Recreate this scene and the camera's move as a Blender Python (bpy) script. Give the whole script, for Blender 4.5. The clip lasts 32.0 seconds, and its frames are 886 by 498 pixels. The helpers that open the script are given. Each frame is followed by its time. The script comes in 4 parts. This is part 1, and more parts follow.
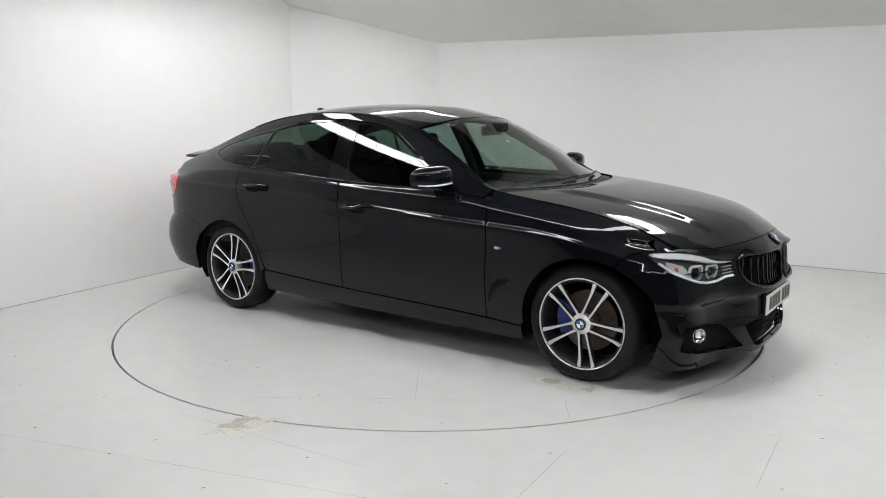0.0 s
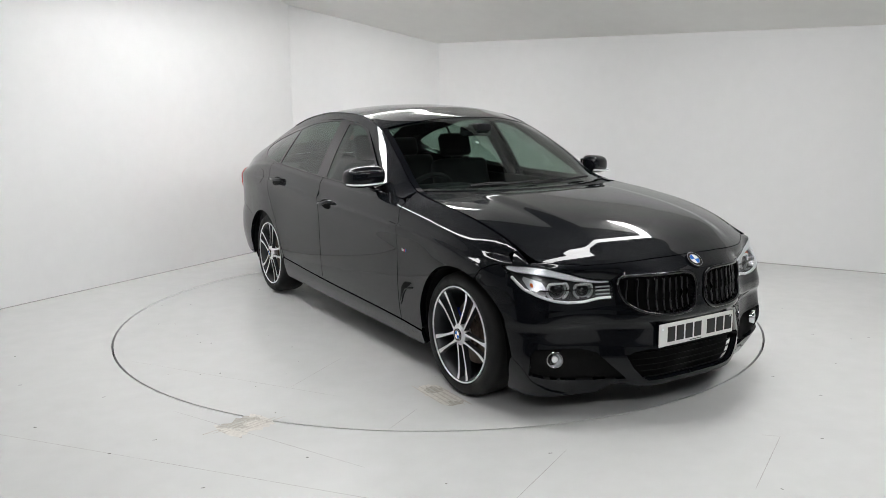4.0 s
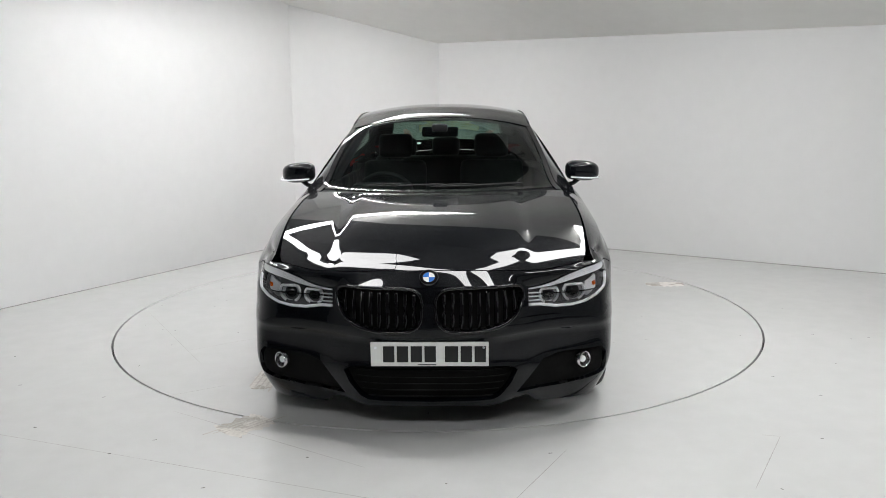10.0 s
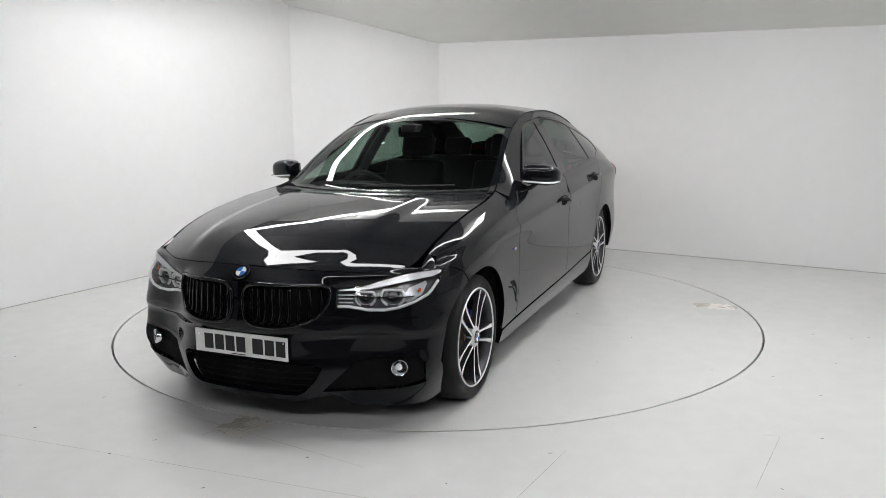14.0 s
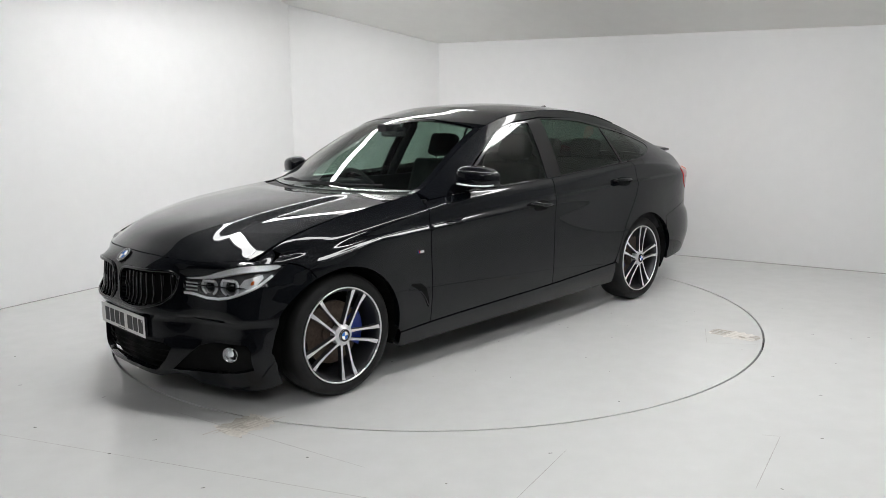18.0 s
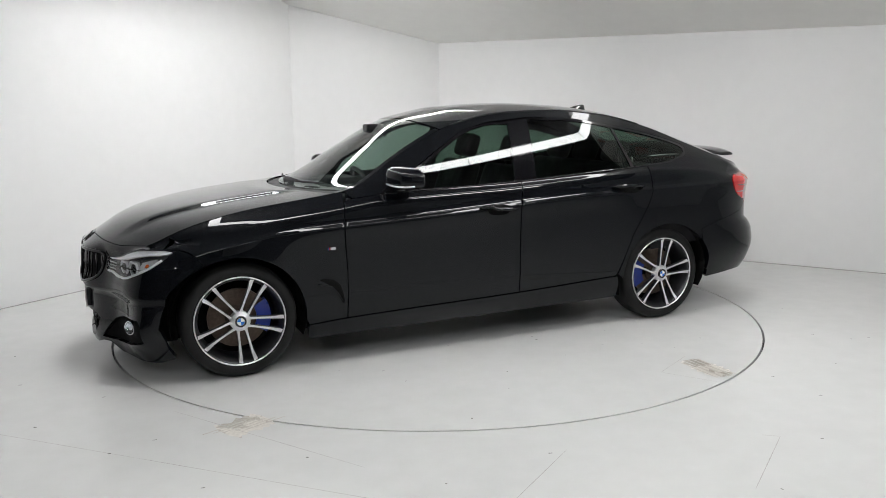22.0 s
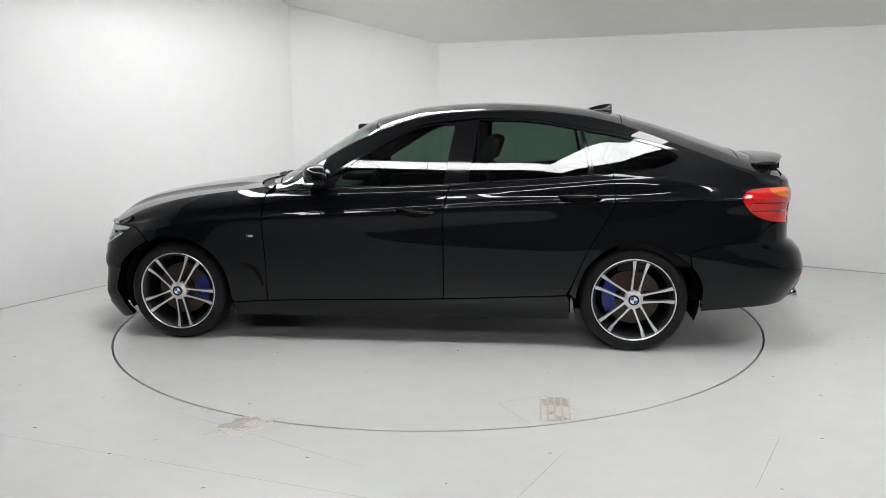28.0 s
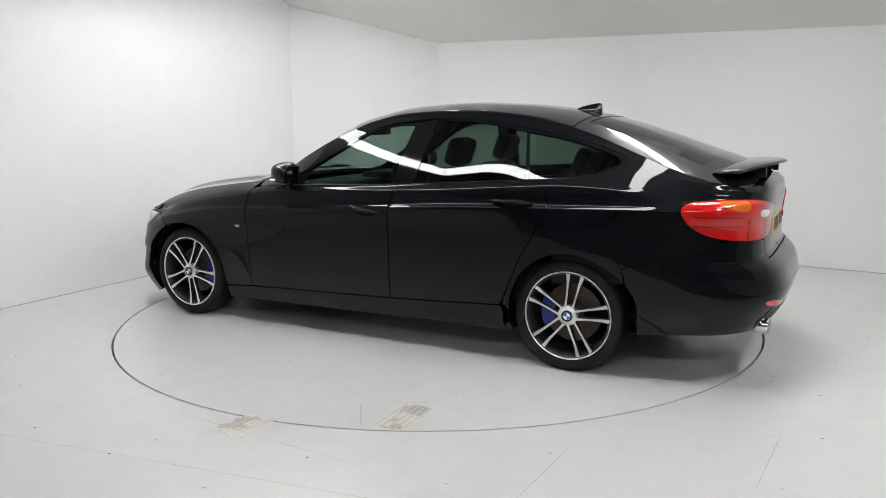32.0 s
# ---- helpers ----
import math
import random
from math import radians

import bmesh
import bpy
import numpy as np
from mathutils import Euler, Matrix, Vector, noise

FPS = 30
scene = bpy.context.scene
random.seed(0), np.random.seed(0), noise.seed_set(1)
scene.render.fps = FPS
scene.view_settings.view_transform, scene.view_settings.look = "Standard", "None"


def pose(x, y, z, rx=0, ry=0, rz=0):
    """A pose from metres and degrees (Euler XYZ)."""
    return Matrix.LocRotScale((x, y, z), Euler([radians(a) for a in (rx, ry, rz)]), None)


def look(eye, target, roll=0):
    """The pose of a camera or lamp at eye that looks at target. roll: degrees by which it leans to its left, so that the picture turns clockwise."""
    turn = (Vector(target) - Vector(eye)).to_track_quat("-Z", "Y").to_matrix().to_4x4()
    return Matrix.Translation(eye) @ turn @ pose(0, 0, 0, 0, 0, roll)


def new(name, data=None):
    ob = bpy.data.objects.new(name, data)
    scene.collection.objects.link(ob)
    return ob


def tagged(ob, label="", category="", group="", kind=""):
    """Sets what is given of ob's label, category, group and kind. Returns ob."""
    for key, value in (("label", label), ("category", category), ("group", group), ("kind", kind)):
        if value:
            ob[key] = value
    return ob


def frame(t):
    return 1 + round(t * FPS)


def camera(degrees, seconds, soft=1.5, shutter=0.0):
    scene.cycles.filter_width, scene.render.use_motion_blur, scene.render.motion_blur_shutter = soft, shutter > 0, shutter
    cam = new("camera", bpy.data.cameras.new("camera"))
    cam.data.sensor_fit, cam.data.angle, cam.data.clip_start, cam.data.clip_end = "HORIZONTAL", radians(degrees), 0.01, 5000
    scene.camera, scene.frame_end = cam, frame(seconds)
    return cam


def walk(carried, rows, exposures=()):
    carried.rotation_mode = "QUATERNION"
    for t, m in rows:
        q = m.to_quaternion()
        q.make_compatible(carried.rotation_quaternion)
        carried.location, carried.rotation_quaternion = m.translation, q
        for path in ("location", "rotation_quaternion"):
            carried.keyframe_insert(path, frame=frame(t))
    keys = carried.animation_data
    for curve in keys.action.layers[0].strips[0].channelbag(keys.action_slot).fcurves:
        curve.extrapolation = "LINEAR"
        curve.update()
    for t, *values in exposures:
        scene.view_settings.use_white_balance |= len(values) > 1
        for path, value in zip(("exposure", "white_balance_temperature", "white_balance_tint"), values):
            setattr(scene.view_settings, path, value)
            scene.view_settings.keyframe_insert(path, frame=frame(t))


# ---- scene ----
from mathutils.geometry import delaunay_2d_cdt

cam = camera(59.28, 32.0, soft=.55)
TILT, LEAN, EYE_Z = 9.918, -0.59, 1.456
EYE = (0, 0, EYE_Z)
AIM = (0, math.cos(radians(TILT)), EYE_Z - math.sin(radians(TILT)))
walk(cam, [(0, look(EYE, AIM, LEAN)), (32, look(EYE, AIM, LEAN))])

# ---- light ----
TABLE = (-.038, 5.673)          # the turntable's middle
world = bpy.data.worlds.new("world")
scene.world = world
world.use_nodes = True
world.node_tree.nodes["Background"].inputs[0].default_value = (.8, .85, .9, 1)
world.node_tree.nodes["Background"].inputs[1].default_value = .2
scene.view_settings.exposure = 0.0
PANEL_GLOW = 23.2


# ---- materials ----
def material(name, colour, rough=.5, metal=0.0, coat=0.0, spec=.5, grain=0, amount=.0, bump=0, bump_scale=200, coat_rough=.02):
    """A principled surface; grain and amount vary its colour and gloss, bump its relief."""
    m = bpy.data.materials.new(name)
    m.use_nodes = True
    t = m.node_tree
    b = t.nodes["Principled BSDF"]
    b.inputs["Base Color"].default_value = (*colour, 1)
    b.inputs["Roughness"].default_value = rough
    b.inputs["Metallic"].default_value = metal
    b.inputs["Coat Weight"].default_value = coat
    b.inputs["Coat Roughness"].default_value = coat_rough
    b.inputs["Specular IOR Level"].default_value = spec
    if grain or bump:
        co = t.nodes.new("ShaderNodeTexCoord")
    if grain:
        fine, wide = t.nodes.new("ShaderNodeTexNoise"), t.nodes.new("ShaderNodeTexNoise")
        fine.inputs["Scale"].default_value, wide.inputs["Scale"].default_value = grain, grain / 14
        fine.inputs["Detail"].default_value, wide.inputs["Detail"].default_value = 6, 4
        both = t.nodes.new("ShaderNodeMath")
        both.operation = "ADD"
        ramp = t.nodes.new("ShaderNodeMapRange")
        ramp.inputs["From Min"].default_value, ramp.inputs["From Max"].default_value = .7, 1.3
        ramp.inputs["To Min"].default_value, ramp.inputs["To Max"].default_value = 1 - amount, 1 + amount
        mul = t.nodes.new("ShaderNodeVectorMath")
        mul.operation = "SCALE"
        mul.inputs[0].default_value = colour
        for n in (fine, wide):
            t.links.new(co.outputs["Object"], n.inputs["Vector"])
        t.links.new(fine.outputs["Fac"], both.inputs[0])
        t.links.new(wide.outputs["Fac"], both.inputs[1])
        t.links.new(both.outputs[0], ramp.inputs["Value"])
        t.links.new(ramp.outputs[0], mul.inputs["Scale"])
        t.links.new(mul.outputs[0], b.inputs["Base Color"])
        gloss = t.nodes.new("ShaderNodeMapRange")
        gloss.inputs["From Min"].default_value, gloss.inputs["From Max"].default_value = .3, .7
        gloss.inputs["To Min"].default_value, gloss.inputs["To Max"].default_value = rough * (1 - 1.5 * amount), rough * (1 + 1.5 * amount)
        t.links.new(wide.outputs["Fac"], gloss.inputs["Value"])
        t.links.new(gloss.outputs[0], b.inputs["Roughness"])
    if bump:
        nz, bp = t.nodes.new("ShaderNodeTexNoise"), t.nodes.new("ShaderNodeBump")
        nz.inputs["Scale"].default_value = bump_scale
        bp.inputs["Strength"].default_value, bp.inputs["Distance"].default_value = bump, .002
        t.links.new(co.outputs["Object"], nz.inputs["Vector"])
        t.links.new(nz.outputs["Fac"], bp.inputs["Height"])
        t.links.new(bp.outputs[0], b.inputs["Normal"])
    return m


def pane(name, tint, ior=1.5):
    """A thin pane: it tints what is behind it and mirrors by Fresnel."""
    m = bpy.data.materials.new(name)
    m.use_nodes = True
    t = m.node_tree
    t.nodes.remove(t.nodes["Principled BSDF"])
    clear, gloss, mix, fr = (t.nodes.new("ShaderNode" + k) for k in ("BsdfTransparent", "BsdfGlossy", "MixShader", "LayerWeight"))
    clear.inputs[0].default_value = (*tint, 1)
    gloss.inputs["Color"].default_value = (1, 1, 1, 1)
    gloss.inputs["Roughness"].default_value = 0
    low = ((ior - 1) / (ior + 1)) ** 2
    fr.inputs[0].default_value = .5
    steep, share = t.nodes.new("ShaderNodeMath"), t.nodes.new("ShaderNodeMath")
    steep.operation, share.operation = "POWER", "MULTIPLY_ADD"
    steep.inputs[1].default_value = 5
    share.inputs[1].default_value, share.inputs[2].default_value = 1 - low, low
    t.links.new(fr.outputs["Facing"], steep.inputs[0])
    t.links.new(steep.outputs[0], share.inputs[0])
    t.links.new(share.outputs[0], mix.inputs[0])
    t.links.new(clear.outputs[0], mix.inputs[1])
    t.links.new(gloss.outputs[0], mix.inputs[2])
    t.links.new(mix.outputs[0], t.nodes["Material Output"].inputs[0])
    return m


def glow(name, colour, strength):
    m = bpy.data.materials.new(name)
    m.use_nodes = True
    b = m.node_tree.nodes["Principled BSDF"]
    b.inputs["Base Color"].default_value = (.8, .8, .8, 1)
    b.inputs["Emission Color"].default_value = (*colour, 1)
    b.inputs["Emission Strength"].default_value = strength
    return m


PAINT = material("black_car_paint", (.0015, .0022, .0036), .55, .0, 1.0, spec=.05, coat_rough=.008)
PAINT.node_tree.nodes["Principled BSDF"].inputs["Coat IOR"].default_value = 1.36
GLOSS_BLACK = material("gloss_black_trim", (.004, .004, .005), .06)
SATIN_BLACK = material("satin_black_plastic", (.007, .007, .008), .45, spec=.25, grain=300, amount=.15)
DARK = material("black_underbody", (.005, .005, .005), .8, spec=.1, grain=60, amount=.2)
RUBBER = material("tyre_rubber", (.006, .006, .006), .6, spec=.3, grain=90, amount=.2, bump=.25, bump_scale=500)
ALLOY = material("machined_alloy", (.78, .78, .79), .36, .85, grain=400, amount=.06)
GREY_ALLOY = material("dark_grey_alloy", (.045, .046, .05), .38, .6, grain=200, amount=.12)
CHROME = material("chrome", (.72, .73, .75), .08, 1.0)
DISC_STEEL = material("rusty_brake_steel", (.10, .075, .06), .5, .7, grain=60, amount=.3)
BLUE = material("blue_caliper_paint", (.008, .03, .28), .3, coat=.5, grain=80, amount=.08)
BADGE_BLUE = material("badge_blue", (.03, .16, .55), .25, coat=.6)
WHITE_PLATE = material("white_plate", (.78, .78, .76), .35, grain=40, amount=.03)
YELLOW_PLATE = material("yellow_plate", (.75, .5, .06), .35, grain=40, amount=.03)
INK = material("black_plate_ink", (.008, .008, .008), .4)
RED_LENS = material("red_lens", (.62, .008, .008), .1, coat=1, grain=60, amount=.1)
AMBER_LENS = material("amber_lens", (.75, .13, .01), .1, coat=1, grain=60, amount=.1)
CLEAR_LENS = pane("clear_lens", (.93, .94, .95))
LAMP_SILVER = material("lamp_silver", (.80, .81, .83), .25, .25, coat=.3)
LAMP_GREY = material("lamp_grey", (.14, .14, .145), .25, .3)
LAMP_BROW = material("lamp_brow", (.82, .83, .84), .3, .25, coat=.3)
LAMP_WHITE = material("lamp_white", (.93, .94, .95), .35)
SCREEN_GLASS = pane("windscreen_glass", (.62, .72, .67))
FRONT_GLASS = pane("front_door_glass", (.27, .36, .31))
PRIVACY = pane("privacy_glass", (.24, .33, .28))
LEATHER = material("black_leather", (.009, .009, .010), .7, spec=.2, grain=120, amount=.2, bump=.2, bump_scale=300)
LINING = material("grey_headlining", (.025, .025, .027), .85, spec=.2, grain=90, amount=.1)
WALL = material("white_wall_paint", (.80, .80, .80), .55, grain=9, amount=.015, bump=.05, bump_scale=120)
# for unseen surfaces on the camera's side that keep the car's reflections dark
DARK_UNSEEN = material("dark_unseen_surround", (.035, .035, .037), .9, grain=12, amount=.15)
CEILING = material("white_ceiling_paint", (.84, .835, .81), .7, grain=7, amount=.02)
DARK_CEILING = material("dark_ceiling_paint", (.05, .05, .052), .85, grain=7, amount=.1)
FLOOR = material("glossy_white_floor_paint", (.61, .615, .605), .24, grain=7, amount=.035, bump=.02, bump_scale=60)
JOINT = material("floor_joint", (.36, .355, .34), .7, grain=40, amount=.2)
SEAL = material("wall_seal", (.34, .335, .32), .7, grain=30, amount=.15)
GAP = material("dark_gap", (.015, .014, .013), .8)
SCUFF = material("tan_scuff", (.49, .465, .42), .28, grain=60, amount=.2)
PALE_SCUFF = material("pale_scuff", (.40, .37, .33), .35, grain=60, amount=.15)
SPECK = material("dark_speck", (.07, .065, .06), .6)
PANEL = glow("light_panel", (1, 1, 1), PANEL_GLOW)
PANEL_FILL = glow("fill_light_panel", (1, 1, 1), 1.6 * PANEL_GLOW)
PANEL_FRAME = material("panel_frame", (.04, .04, .04), .5)


# ---- building ----
def part(name, bm, mat, parent=None, label="", smooth=False):
    """Links a bmesh as one mesh object under a thing or a part."""
    me = bpy.data.meshes.new(name)
    bm.to_mesh(me)
    bm.free()
    me.materials.append(mat)
    if smooth:
        for f in me.polygons:
            f.use_smooth = True
    ob = new(name, me)
    ob.parent = parent
    if label:
        ob["label"] = label
    return ob


def thing(name, label, category, at=None, **more):
    ob = new(name)
    if at is not None:
        ob.matrix_world = at
    return tagged(ob, label, category, **more)


def box(x0, y0, z0, x1, y1, z1, bevel=0.0, bm=None, m=None):
    bm = bm or bmesh.new()
    g = bmesh.ops.create_cube(bm, size=1)
    for v in g["verts"]:
        v.co = Vector((x0 + (x1 - x0) * (v.co.x + .5), y0 + (y1 - y0) * (v.co.y + .5), z0 + (z1 - z0) * (v.co.z + .5)))
        if m is not None:
            v.co = m @ v.co
    if bevel:
        e = list({e for v in g["verts"] for e in v.link_edges})
        bmesh.ops.bevel(bm, geom=e, offset=bevel, segments=3, affect="EDGES", profile=.6)
    return bm


def lathe(rings, n=64, bm=None, m=None, closed=False):
    """A body of revolution about the y axis through (radius, y) pairs."""
    bm = bm or bmesh.new()
    m = m or Matrix()
    rows = []
    for r, y in rings:
        if r < 1e-6:
            rows.append([bm.verts.new(m @ Vector((0, y, 0)))] * n)
        else:
            rows.append([bm.verts.new(m @ Vector((r * math.cos(2 * math.pi * i / n), y, r * math.sin(2 * math.pi * i / n)))) for i in range(n)])
    if closed:
        rows.append(rows[0])
    for a, b in zip(rows, rows[1:]):
        for i in range(n):
            j = (i + 1) % n
            q = [a[i], a[j], b[j], b[i]]
            q = [v for k, v in enumerate(q) if v not in q[:k]]
            if len(q) > 2:
                try:
                    bm.faces.new(q)
                except ValueError:
                    pass
    bmesh.ops.recalc_face_normals(bm, faces=bm.faces)
    return bm


def tube(points, radius, n=10, bm=None, closed=False, flat=1.0):
    """A bar along points."""
    bm = bm or bmesh.new()
    P = [Vector(q) for q in points]
    rows = []
    for i, q in enumerate(P):
        a = P[i - 1] if i or closed else q
        b = P[(i + 1) % len(P)] if i + 1 < len(P) or closed else q
        d = (b - a).normalized()
        s = d.cross(Vector((0, 0, 1)))
        if s.length < .05:
            s = d.cross(Vector((0, 1, 0)))
        s.normalize()
        up = s.cross(d)
        r = radius if not callable(radius) else radius(i / max(1, len(P) - 1))
        rows.append([bm.verts.new(q + r * (math.cos(2 * math.pi * k / n) * s + flat * math.sin(2 * math.pi * k / n) * up)) for k in range(n)])
    for i in range(len(rows) - (0 if closed else 1)):
        a, b = rows[i], rows[(i + 1) % len(rows)]
        for k in range(n):
            bm.faces.new((a[k], a[(k + 1) % n], b[(k + 1) % n], b[k]))
    if not closed:
        bm.faces.new(rows[0])
        bm.faces.new(rows[-1])
    bmesh.ops.recalc_face_normals(bm, faces=bm.faces)
    return bm


def curve(*pts, blur=0.0):
    """A smooth monotone curve through (position, value) pairs, for arrays; blur eases its bends over that length."""
    pts = sorted(pts)
    X, V = np.array([q[0] for q in pts], float), np.array([q[1] for q in pts], float)
    H, D = np.diff(X), np.diff(V) / np.diff(X)
    M = np.concatenate([[D[0]], np.where(D[1:] * D[:-1] > 0, 2 * D[1:] * D[:-1] / np.where(D[1:] + D[:-1] == 0, 1, D[1:] + D[:-1]), 0), [D[-1]]])

    def value(x):
        x = np.clip(np.asarray(x, float), X[0], X[-1])
        i = np.clip(np.searchsorted(X, x) - 1, 0, len(X) - 2)
        h = H[i]
        s = (x - X[i]) / h
        return (V[i] * (1 + 2 * s) * (1 - s) ** 2 + V[i + 1] * s * s * (3 - 2 * s)
                + h * s * (1 - s) * (M[i] * (1 - s) - M[i + 1] * s))
    if not blur:
        return value
    fine = np.arange(X[0], X[-1] + .0025, .005)
    k = np.exp(-.5 * (np.arange(-60, 61) * .005 / blur) ** 2)
    n = len(fine)
    v = value(fine)
    ends = np.concatenate([2 * v[0] - v[60:0:-1], v, 2 * v[-1] - v[-2:-62:-1]])
    eased = np.convolve(ends, k / k.sum(), "valid")
    return lambda x: np.interp(x, fine, eased)


def row_curve(Z, Y, z):
    """The same along each row of nodes Z, Y (points x nodes), at z."""
    z = np.clip(z, Z[:, 0], Z[:, -1])
    H, D = np.diff(Z, axis=1), np.diff(Y, axis=1) / np.diff(Z, axis=1)
    P = D[:, 1:] * D[:, :-1]
    S = D[:, 1:] + D[:, :-1]
    M = np.concatenate([D[:, :1], np.where(P > 0, 2 * P / np.where(S == 0, 1, S), 0), D[:, -1:]], 1)
    i = np.clip((z[:, None] >= Z).sum(1) - 1, 0, Z.shape[1] - 2)
    r = np.arange(len(z))
    h = H[r, i]
    s = (z - Z[r, i]) / h
    return (Y[r, i] * (1 + 2 * s) * (1 - s) ** 2 + Y[r, i + 1] * s * s * (3 - 2 * s)
            + h * s * (1 - s) * (M[r, i] * (1 - s) - M[r, i + 1] * s))


# the car's lines: x forward from midway between the axles, y to its left, z up
LINE_Y = curve((2.1, .67), (1.95, .71), (1.87, .735), (1.7, .752), (1.4, .765), (1.1, .765), (.85, .74), (.72, .715), (.5, .68), (.25, .635), (.05, .608), (-.3, .59),
               (-.7, .585), (-1.1, .593), (-1.45, .625), (-1.8, .685), (-2.08, .722), (-2.18, .708), (-2.26, .672), (-2.32, .615), (-2.37, .54), (-2.42, .46), blur=.03)
LINE_Z = curve((2.1, .69), (1.95, .742), (1.87, .778), (1.7, .853), (1.4, .928), (1.1, .970), (.85, 1.0), (.72, 1.03), (.5, 1.165), (.25, 1.30), (.05, 1.38), (-.3, 1.452),
               (-.7, 1.465), (-1.1, 1.433), (-1.45, 1.35), (-1.8, 1.218), (-2.1, 1.11), (-2.36, 1.045), blur=.04)
CENTRE_Z = curve((2.24, .690), (2.225, .715), (2.20, .742), (2.165, .768), (2.11, .799), (2.05, .832), (1.97, .864), (1.9, .887), (1.8, .911), (1.6, .945), (1.3, .980), (1.08, 1.0), (1.0, 1.006), (.9, 1.052), (.57, 1.25), (.28, 1.412), (.2, 1.438),
                 (.06, 1.470), (-.1, 1.500), (-.54, 1.524), (-.9, 1.509), (-1.21, 1.472), (-1.48, 1.418), (-1.83, 1.311), (-2.21, 1.178), (-2.32, 1.142), (-2.4, 1.10))
BOW = curve((2.2, .30), (1.9, .2), (1.6, .16), (1.08, .22), (.9, .2), (.28, .12), (-.3, .05), (-1.0, 0), (-1.48, -.03), (-2.0, -.03), (-2.4, -.04))
CREASE_Z = curve((2.0, .64), (1.6, .73), (1.2, .80), (.7, .825), (0, .862), (-.7, .905), (-1.6, .935), (-2.1, .945), (-2.5, .95), blur=.12)
BELT_Z = curve((2.0, .715), (1.6, .835), (1.2, .90), (.9, .945), (.64, .975), (-.3, 1.012), (-1.17, 1.066), (-1.4, 1.08), (-1.8, 1.06), (-2.1, 1.02), (-2.4, .995), blur=.10)
BELT_Y = curve((2.0, .80), (1.6, .845), (1.2, .855), (.9, .855), (.64, .85), (-.3, .845), (-1.17, .85), (-1.5, .85), (-1.9, .84), (-2.4, .80), blur=.12)
FRONT_X = curve((.1, 2.19), (.16, 2.215), (.22, 2.235), (.30, 2.240), (.38, 2.230), (.455, 2.230), (.495, 2.254), (.53, 2.257), (.57, 2.247), (.64, 2.243), (.69, 2.236), (.71, 2.225), (.74, 2.19), (.8, 2.07), (.9, 1.87), (1.5, 1.7))
NOSE_N = curve((.1, 5.0), (.28, 5.0), (.42, 4.4), (.56, 3.7), (.70, 3.4), (1.5, 3.4))
# the nose is arrow-shaped in plan: how far it falls back beside the grille, low down and at the lamps
FALL_LOW = curve((0, 0), (.20, .004), (.26, .015), (.33, .034), (.40, .068), (.45, .098), (.526, .136), (.62, .146), (.70, .124), (.77, .082), (.80, .054), (.83, .026), (.86, .006), (.89, 0), (.95, 0), blur=.02)
FALL_HIGH = curve((0, 0), (.20, .004), (.28, .020), (.35, .056), (.40, .086), (.446, .110), (.53, .124), (.62, .114), (.70, .086), (.77, .050), (.80, .030), (.84, .006), (.88, 0), (.92, 0), blur=.02)
REAR_X = curve((.15, -2.30), (.24, -2.40), (.35, -2.50), (.48, -2.555), (.58, -2.535), (.64, -2.49), (.68, -2.445), (.85, -2.44), (.95, -2.45), (1.03, -2.445), (1.08, -2.41), (1.3, -2.27))
XF, XR, NR = 1.2, -1.5, 4.2
LF, LR = (2.22 - XF) * math.pi / 2, (2.45 + XR) * math.pi / 2


def soft_max(a, b, s=1):
    return .5 * (a + b + s * np.sqrt((a - b) ** 2 + .0004))


def waist(x):
    """The height of the body's waist, kept between its crease and its upper edge."""
    return soft_max(soft_max(BELT_Z(x), LINE_Z(x) - .05, -1), CREASE_Z(x) + .075)


def half_width(x, z):
    """Half the body's width at the place x along it and the height z, before the ends are rounded."""
    x, z = np.broadcast_arrays(np.asarray(x, float), np.asarray(z, float))
    shape, x, z = x.shape, x.ravel(), z.ravel()
    one = np.ones_like(x)
    zc, zb, yb, zl, yl = CREASE_Z(x), BELT_Z(x), BELT_Y(x), LINE_Z(x), LINE_Y(x)
    zb = waist(x)
    zl = soft_max(zl, zb + .03)
    flare = .012 * np.exp(-((x - 1.46) / .33) ** 2) + .016 * np.exp(-((x + 1.46) / .33) ** 2)
    lean = lambda f, b: yb + (yl - yb) * f + b
    Z = np.stack([.1 * one, .19 * one, .29 * one, .45 * one, zc - .12, zc, zc + .012, zc + .026, zb - .03, zb] + [zb + (zl - zb) * f for f in (.1, .5, .9, 1)], 1)
    Y = np.stack([.820 * one, .853 * one, .882 * one, .898 * one + flare, .903 * one + flare, .911 * one, .9035 * one, .8930 * one, yb + .025, yb,
                  lean(.1, .002), lean(.5, .006), lean(.9, .002), yl], 1)
    return row_curve(Z, Y, z).reshape(shape)


def ease(x, lo, hi):
    s = np.clip((x - lo) / (hi - lo), 0, 1)
    return s * s * (3 - 2 * s)


